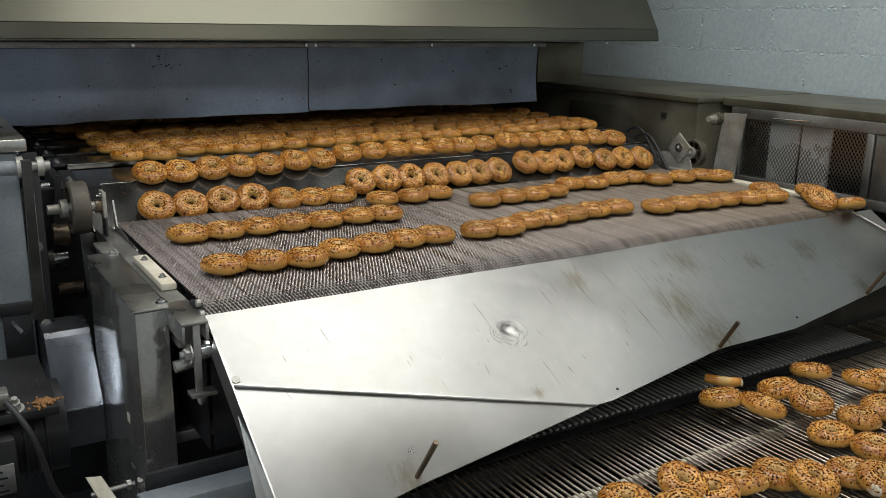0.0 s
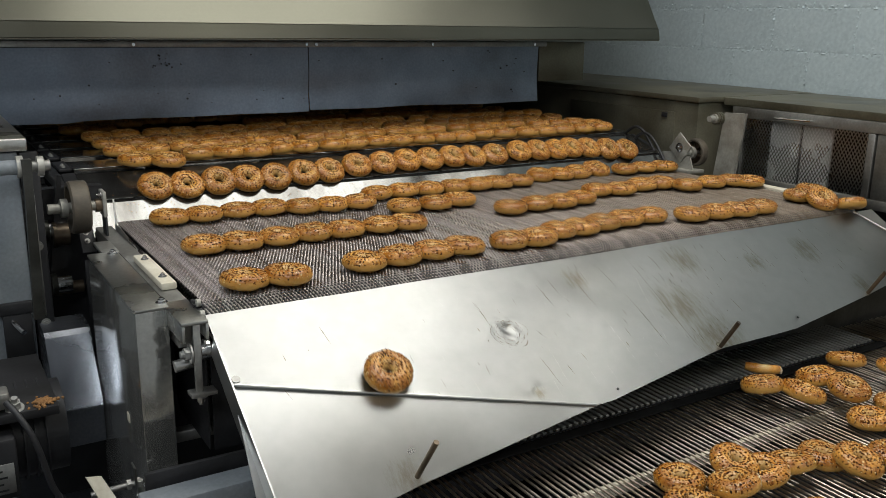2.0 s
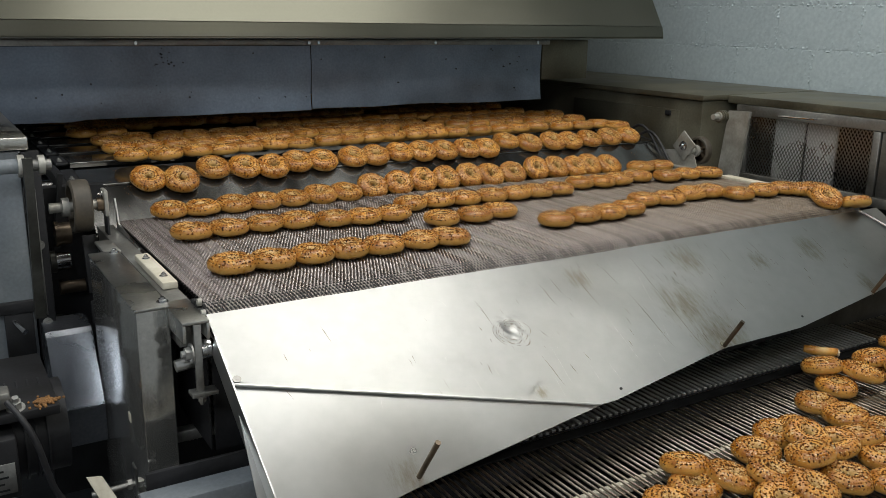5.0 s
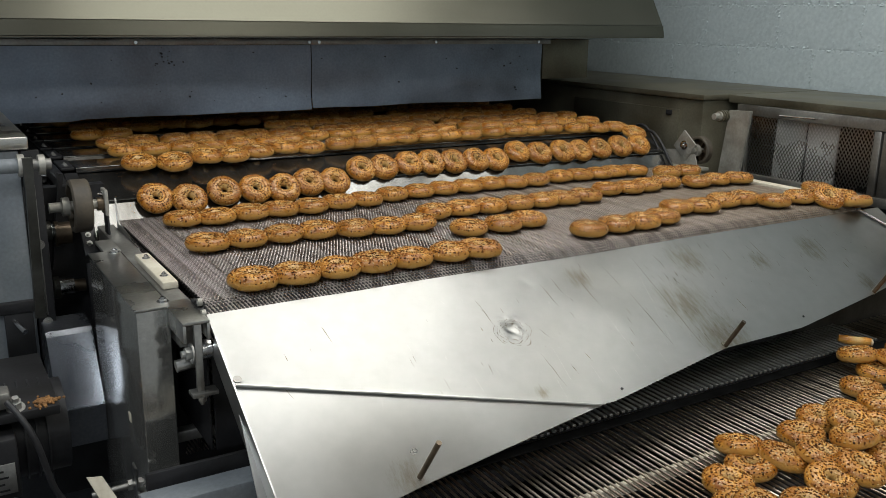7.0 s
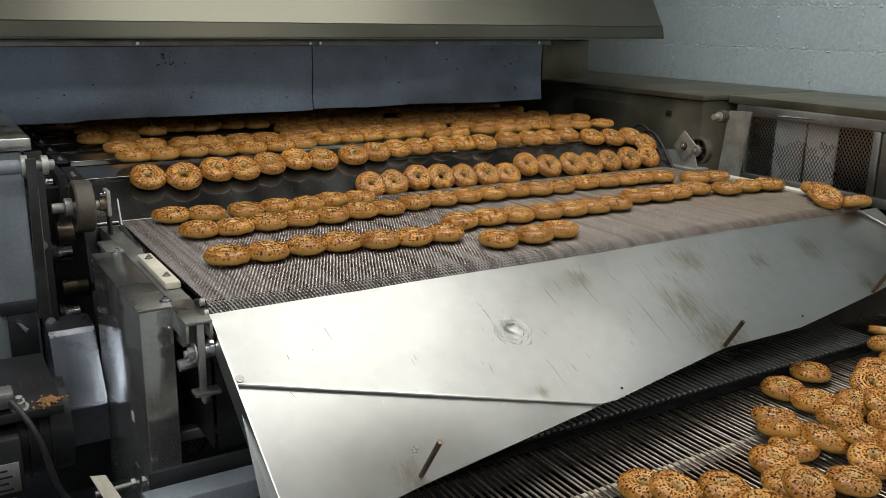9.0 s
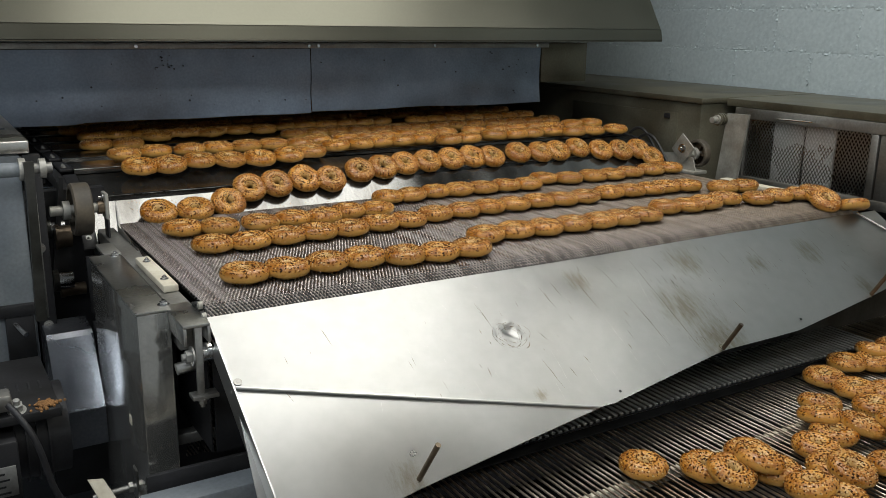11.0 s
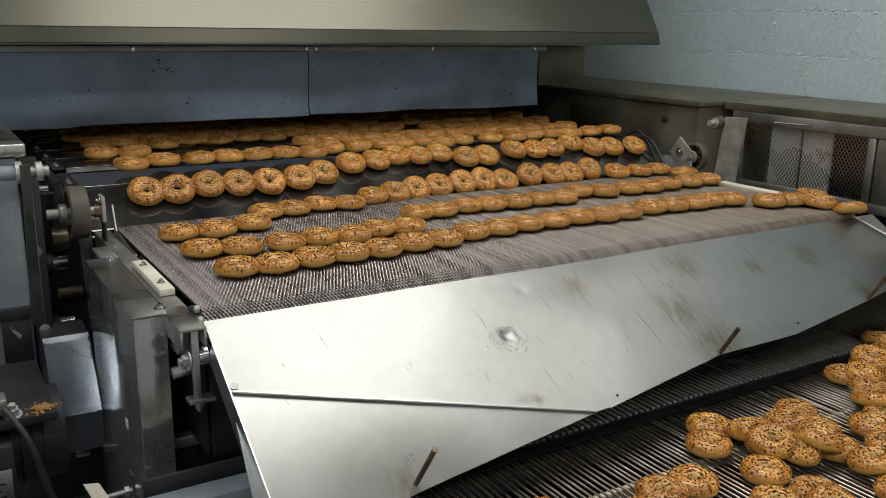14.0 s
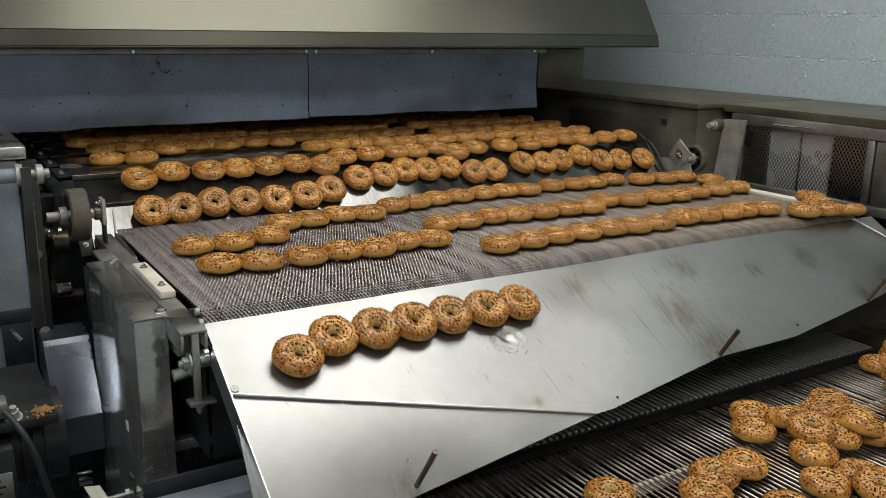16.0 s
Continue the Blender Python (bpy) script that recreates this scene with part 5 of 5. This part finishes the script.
# row 1: for each chain its places across the belt, places along it, fall times and resting places
chain([0.558, 0.649, 0.740, 0.837, 0.933, 1.023, 1.110], [1.815, 1.808, 1.787, 1.822, 1.832, 1.836, 1.837],
      [2.250, 2.240, 1.710, 2.500, 2.490, 2.480, 2.475],
      [0.550, 0.620, 0.714, 0.766, 0.854, 0.884, 0.922], [0.800, 0.840, 0.929, 1.004, 1.024, 1.080, 0.999], park={2: (0.375, 2.33)})
chain([1.240, 1.324, 1.416, 1.493, 1.585, 1.675, 1.765], [1.831, 1.823, 1.859, 1.859, 1.877, 1.883, 1.882],
      [2.210, 2.210, 3.000, 3.010, 3.025, 3.040, 3.055],
      [1.138, 1.173, 1.253, 1.288, 1.410, 1.377, 1.537], [0.898, 1.094, 1.085, 0.915, 1.154, 1.077, 1.193])
chain([1.881, 1.978, 2.059, 2.152, 2.239, 2.337, 2.412], [1.830, 1.827, 1.814, 1.816, 1.791, 1.783, 1.876],
      [2.020, 2.010, 2.000, 1.990, 1.490, 1.460, 2.900],
      [1.724, 1.821, 1.902, 1.995, 2.104, 2.202, 2.185], [1.179, 1.201, 1.239, 1.240, 1.205, 1.221, 1.163])
# row 2: for each chain its places across the belt, places along it, fall times and resting places
chain([0.570, 0.661, 0.755, 0.846, 0.935, 1.038, 1.117], [2.137, 2.130, 2.131, 2.136, 2.128, 2.130, 2.122],
      [7.345, 7.325, 7.304, 7.283, 7.262, 7.241, 7.220],
      [0.027, 0.162, 0.591, 0.400, 0.484, 0.500, 0.605], [0.812, 0.870, 0.890, 0.880, 1.060, 1.003, 0.979])
chain([1.209, 1.314, 1.406, 1.477, 1.578, 1.668, 1.759], [2.312, 2.308, 2.323, 2.154, 2.162, 2.158, 2.176],
      [9.600, 9.610, 9.620, 7.580, 7.587, 7.594, 7.600],
      [0.375, 0.637, 0.560, 0.936, 1.112, 1.115, 1.256], [1.128, 1.053, 0.994, 1.124, 1.237, 1.152, 1.272])
chain([1.888, 1.975, 2.093, 2.175, 2.226, 2.347, 2.442, 2.477], [2.247, 2.227, 2.255, 2.252, 2.175, 2.179, 2.171, 2.127],
      [8.400, 8.370, 8.345, 8.320, 7.670, 7.750, 7.750, 7.750],
      [1.333, 1.380, 1.490, 1.543, 1.642, 1.763, 1.858, 1.893], [1.238, 1.268, 1.276, 1.215, 1.155, 1.194, 1.153, 1.196], park={4: (0.243, 8.66)})
# row 3: for each chain its places across the belt, places along it, fall times and resting places
chain([0.576, 0.670, 0.766, 0.856, 0.947, 1.034, 1.122], [2.474, 2.469, 2.475, 2.472, 2.442, 2.431, 2.427],
      [11.790, 11.790, 11.790, 11.790, 11.400, 11.390, 11.375],
      [-0.302, -0.208, -0.095, 0.067, 0.141, 0.227, 0.365], [0.817, 0.841, 1.080, 0.986, 1.031, 1.031, 0.819])
chain([1.227, 1.324, 1.412, 1.509, 1.599, 1.680, 1.764], [2.522, 2.526, 2.518, 2.513, 2.510, 2.509, 2.508],
      [12.570, 12.583, 12.597, 12.610, 12.623, 12.637, 12.650],
      [0.307, 0.397, 0.445, 0.447, 0.473, 0.585, 0.671], [0.894, 0.989, 1.190, 1.035, 1.115, 1.102, 1.143])
chain([1.899, 1.979, 2.063, 2.167, 2.263, 2.359, 2.448], [2.562, 2.546, 2.553, 2.570, 2.521, 2.522, 2.505],
      [12.880, 12.880, 12.880, 12.880, 12.720, 12.710, 12.700],
      [1.000, 1.013, 1.097, 1.300, 1.312, 1.408, 1.497], [1.226, 1.178, 1.219, 1.323, 1.206, 1.176, 1.192])
chain([0.592, 0.680, 0.776, 0.865, 0.955, 1.050, 1.138], [2.752, 2.740, 2.752, 2.754, 2.750, 2.767, 2.766], [15.780, 15.785, 15.790, 15.795, 15.795, 15.800, 15.800])
chain([1.243, 1.339, 1.432, 1.522, 1.616, 1.697, 1.791], [2.798, 2.802, 2.809, 2.806, 2.810, 2.799, 2.799])
chain([1.905, 1.990, 2.072, 2.144, 2.226, 2.315, 2.400], [2.816, 2.808, 2.801, 2.805, 2.788, 2.785, 2.760], slip=(1.0, 3.8, [0, 0, 0, 0, 0, -0.075, -0.065]))
chain([0.573, 0.664, 0.771, 0.866, 0.953, 1.040, 1.125], [3.013, 2.981, 3.070, 3.053, 3.035, 3.070, 3.060], slip=(6.2, 7.6, [-0.063, -0.053, -0.150, -0.125, -0.120, -0.125, -0.127]))
chain([1.236, 1.318, 1.415, 1.500, 1.588, 1.680, 1.759], [3.074, 3.072, 3.089, 3.081, 3.071, 3.070, 3.058])
chain([1.872, 1.960, 2.068, 2.151, 2.247, 2.354, 2.451, 2.491], [3.121, 3.087, 3.085, 3.076, 3.084, 3.089, 3.089, 3.237])
chain([0.567, 0.668, 0.773, 0.855, 0.943, 1.038, 1.124], [3.290, 3.272, 3.312, 3.304, 3.335, 3.355, 3.338], slip=(9.6, 11.4, [-0.150, -0.136, -0.148, -0.022, -0.043, -0.041, -0.046]))
chain([1.237, 1.324, 1.412, 1.502, 1.599, 1.686, 1.766], [3.357, 3.372, 3.389, 3.396, 3.402, 3.404, 3.387])
chain([1.888, 1.986, 2.068, 2.168, 2.267, 2.361, 2.454], [3.410, 3.398, 3.396, 3.413, 3.363, 3.343, 3.339])
chain([0.568, 0.655, 0.750, 0.842, 0.937, 1.038, 1.124], [3.548, 3.548, 3.571, 3.557, 3.550, 3.563, 3.593])
chain([1.239, 1.335, 1.421, 1.506, 1.590, 1.682, 1.766], [3.670, 3.683, 3.710, 3.697, 3.704, 3.637, 3.638])
chain([1.905, 1.998, 2.080, 2.188, 2.269, 2.360, 2.477], [3.687, 3.669, 3.678, 3.710, 3.642, 3.631, 3.622])
chain([0.565, 0.667, 0.775, 0.869, 0.967, 1.063, 1.151], [3.822, 3.863, 3.849, 3.850, 3.851, 3.854, 3.822])
chain([1.236, 1.345, 1.447, 1.517, 1.613, 1.673, 1.771], [3.892, 3.902, 3.910, 3.900, 3.921, 3.860, 3.897])
chain([1.903, 2.014, 2.105, 2.212, 2.294, 2.407, 2.518], [3.893, 3.894, 3.910, 3.926, 3.895, 3.910, 3.916])
chain([0.529, 0.629, 0.762, 0.873, 0.972, 1.084, 1.179], [4.200, 4.176, 4.411, 4.509, 4.467, 4.497, 4.467])
STILL_X = [1.540, 1.590, 1.702, 1.867, 1.708, 1.652, 1.928, 2.038, 1.781, 1.884, 1.680, 1.291, 1.214, 1.397, 1.423, 1.535, 1.535, 1.172, 1.067, 1.033, 1.200, 1.107, 0.973, 0.926, 0.993, 0.720, 0.835]
STILL_Y = [1.253, 1.176, 1.222, 1.254, 1.136, 1.042, 1.151, 1.161, 1.060, 1.064, 0.953, 0.984, 0.986, 0.983, 0.918, 0.911, 0.848, 1.022, 1.063, 0.959, 0.839, 0.967, 0.949, 0.890, 0.876, 0.889, 0.872]
for rx, ry in zip(STILL_X, STILL_Y):
    ob = bagel("golden seeded bagel lying on the wire conveyor", "bagels on the wire conveyor")
    PILE_OBS.append(ob)
    MOVES.append((ob, resting(rx, ry, 0.0, random.uniform(0, 6.28))))
# rows still coming out of the oven: three chains of seven, packed closer on the slow band
for k in range(6):
    for x0, step, dy in ((0.565, 0.093, 0.0), (1.238, 0.0885, 0.05), (1.895, 0.095, 0.03)):
        y0 = (4.24 if x0 < 1 else 4.19) + 0.312 * k + dy + random.uniform(-0.05, 0.05)
        if k == 0 and x0 < 1:
            continue
        x0 += random.uniform(-0.045, 0.015)
        chain([x0 + step * i for i in range(7)], [y0 + 0.02 * math.sin(i + k) for i in range(7)])

# strays caught at the belt's corner
for x, y, z, m in ((2.50, 1.765, 1.035, spin(0.4, 4, 3)), (2.455, 1.70, 1.03, spin(2.0, 6, 0)), (2.495, 1.622, 1.016, spin(0.7, -18, 8))):
    ob = bagel("seeded bagel stuck at the belt's corner", "strays at the belt's corner")
    ob.matrix_world = Matrix.Translation((x, y, z)) @ m
# one more leans over the edge until the next row pushes it down the chute
ob = bagel("seeded bagel leaning over the belt's edge", "strays at the belt's corner")
lean_rows = [(t, Matrix.Translation((2.405, 1.655, 1.035)) @ spin(1.2, 28, -12)) for t in (0.0, 6.0, 12.5, 12.6)]
for t, u in ((12.8, 0.06), (12.9, 0.13), (13.0, 0.22)):
    q = Vector((2.41 + 0.2 * u, 1.601 - u * math.cos(SLOPE), 0.985 - u * math.sin(SLOPE))) + Vector((0, -math.sin(SLOPE), math.cos(SLOPE))) * 0.021
    lean_rows.append((t, Matrix.Translation(q) @ spin(1.2 + u, 31, 0)))
lean_rows += [(t, Matrix.Translation((2.48 + V_WIRE * (t - 13.3), 1.27, CENTRE_WIRE)) @ spin(1.6, 2, 3)) for t in (13.3, 13.4, 15.9, 16.0)]
MOVES.append((ob, lean_rows))


def strand_mesh(seed, length, bend):
    """A torn-off length of ring, tapering at one end."""
    bm = bmesh.new()
    n, k = 14, 12
    rings = []
    for i in range(n):
        f = i / (n - 1)
        r = 0.0125 * (1 - 0.25 * (2 * f - 1) ** 4) * (1 + 0.08 * noise.noise((f * 3, seed, 0)))
        a = bend * (f - 0.5)
        c = Vector((length * (f - 0.5), bend * length * 0.35 * (4 * (f - 0.5) ** 2), 0))
        t = Vector((math.cos(a), math.sin(a), 0))
        s2 = Vector((-math.sin(a), math.cos(a), 0))
        rings.append([bm.verts.new(c + s2 * r * math.cos(2 * math.pi * j / k) + Vector((0, 0, r * math.sin(2 * math.pi * j / k)))) for j in range(k)])
    for i in range(n - 1):
        for j in range(k):
            bm.faces.new((rings[i][j], rings[i][(j + 1) % k], rings[i + 1][(j + 1) % k], rings[i + 1][j]))
    bm.faces.new(rings[0][::-1])
    bm.faces.new(rings[-1])
    return mesh_of(bm, "strand", CRUST, True, 50)


def torn_face(parent, at_point, normal, r):
    bm = bmesh.new()
    bmesh.ops.create_icosphere(bm, subdivisions=2, radius=r)
    for v in bm.verts:
        v.co = Vector((v.co.x, v.co.y * 0.85, v.co.z * 0.22 + 0.0012 * noise.noise(v.co * 300)))
    m = Matrix.Translation(at_point) @ Vector(normal).to_track_quat("Z", "Y").to_matrix().to_4x4()
    bmesh.ops.transform(bm, matrix=m, verts=bm.verts[:])
    return part("torn_face", bm, CRUMB, parent, "pale torn crumb where the next bagel broke off")


CRUMB = material("pale_bread_crumb", (0.70, 0.62, 0.47), 0.8, 0.0, (0.58, 0.49, 0.34), 60, bump=0.4, bump_scale=300)
st = new("bagel_strand", strand_mesh(8, 0.085, 0.35))
tagged(st, "torn golden bagel strand with a pale end lying on other bagels", "bagel piece")
torn_face(st, (0.0425, 0.004, 0), (1, 0.15, 0), 0.011)
MOVES.append((st, [(t, Matrix.Translation((1.60 + V_WIRE * t, 1.30 + 0.035 * V_WIRE * t, 0.726)) @ pose(0, 0, 0, 0, 4, -38)) for t in (0.0, 0.1, 8.0, 15.9, 16.0)]))
rng = random.Random(11)
for ob, rows in MOVES[66:]:
    if len(PILE_OBS) and ob in PILE_OBS and rng.random() < 0.45:
        a = rng.uniform(3.4, 6.0) - rows[-1][1].to_euler().z
        torn_face(ob, (0.0462 * math.cos(a), 0.0462 * math.sin(a), 0.0), (math.cos(a), math.sin(a), 0.1), 0.0145)


def motions():
    for ob, rows in MOVES:
        walk(ob, rows)
    for ob, rows in BELT_MOVES:
        walk(ob, rows)
    for k, ob in enumerate(TRAYS):
        due = [-9.44, -4.72, 0.0, 4.7, 9.6, 14.35] + [14.35 + TRAY_TIME * i for i in range(1, 12)]
        walk(ob, [(t, tray_pose(t - due[k], due[k + 1] - due[k])) for t in [0.0, 0.1] + [0.4 * i for i in range(1, 40)] + [15.9, 16.0]])
    walk(wire_belt, [(t, pose(V_WIRE * t, 0.035 * V_WIRE * t, 0.665)) for t in (0.0, 0.1, 8.0, 15.9, 16.0)])
    for ob in WHEELS:
        x, y, z = ob.location
        walk(ob, [(t, pose(x, y, z, 55 * t)) for t in range(17)])


motions()
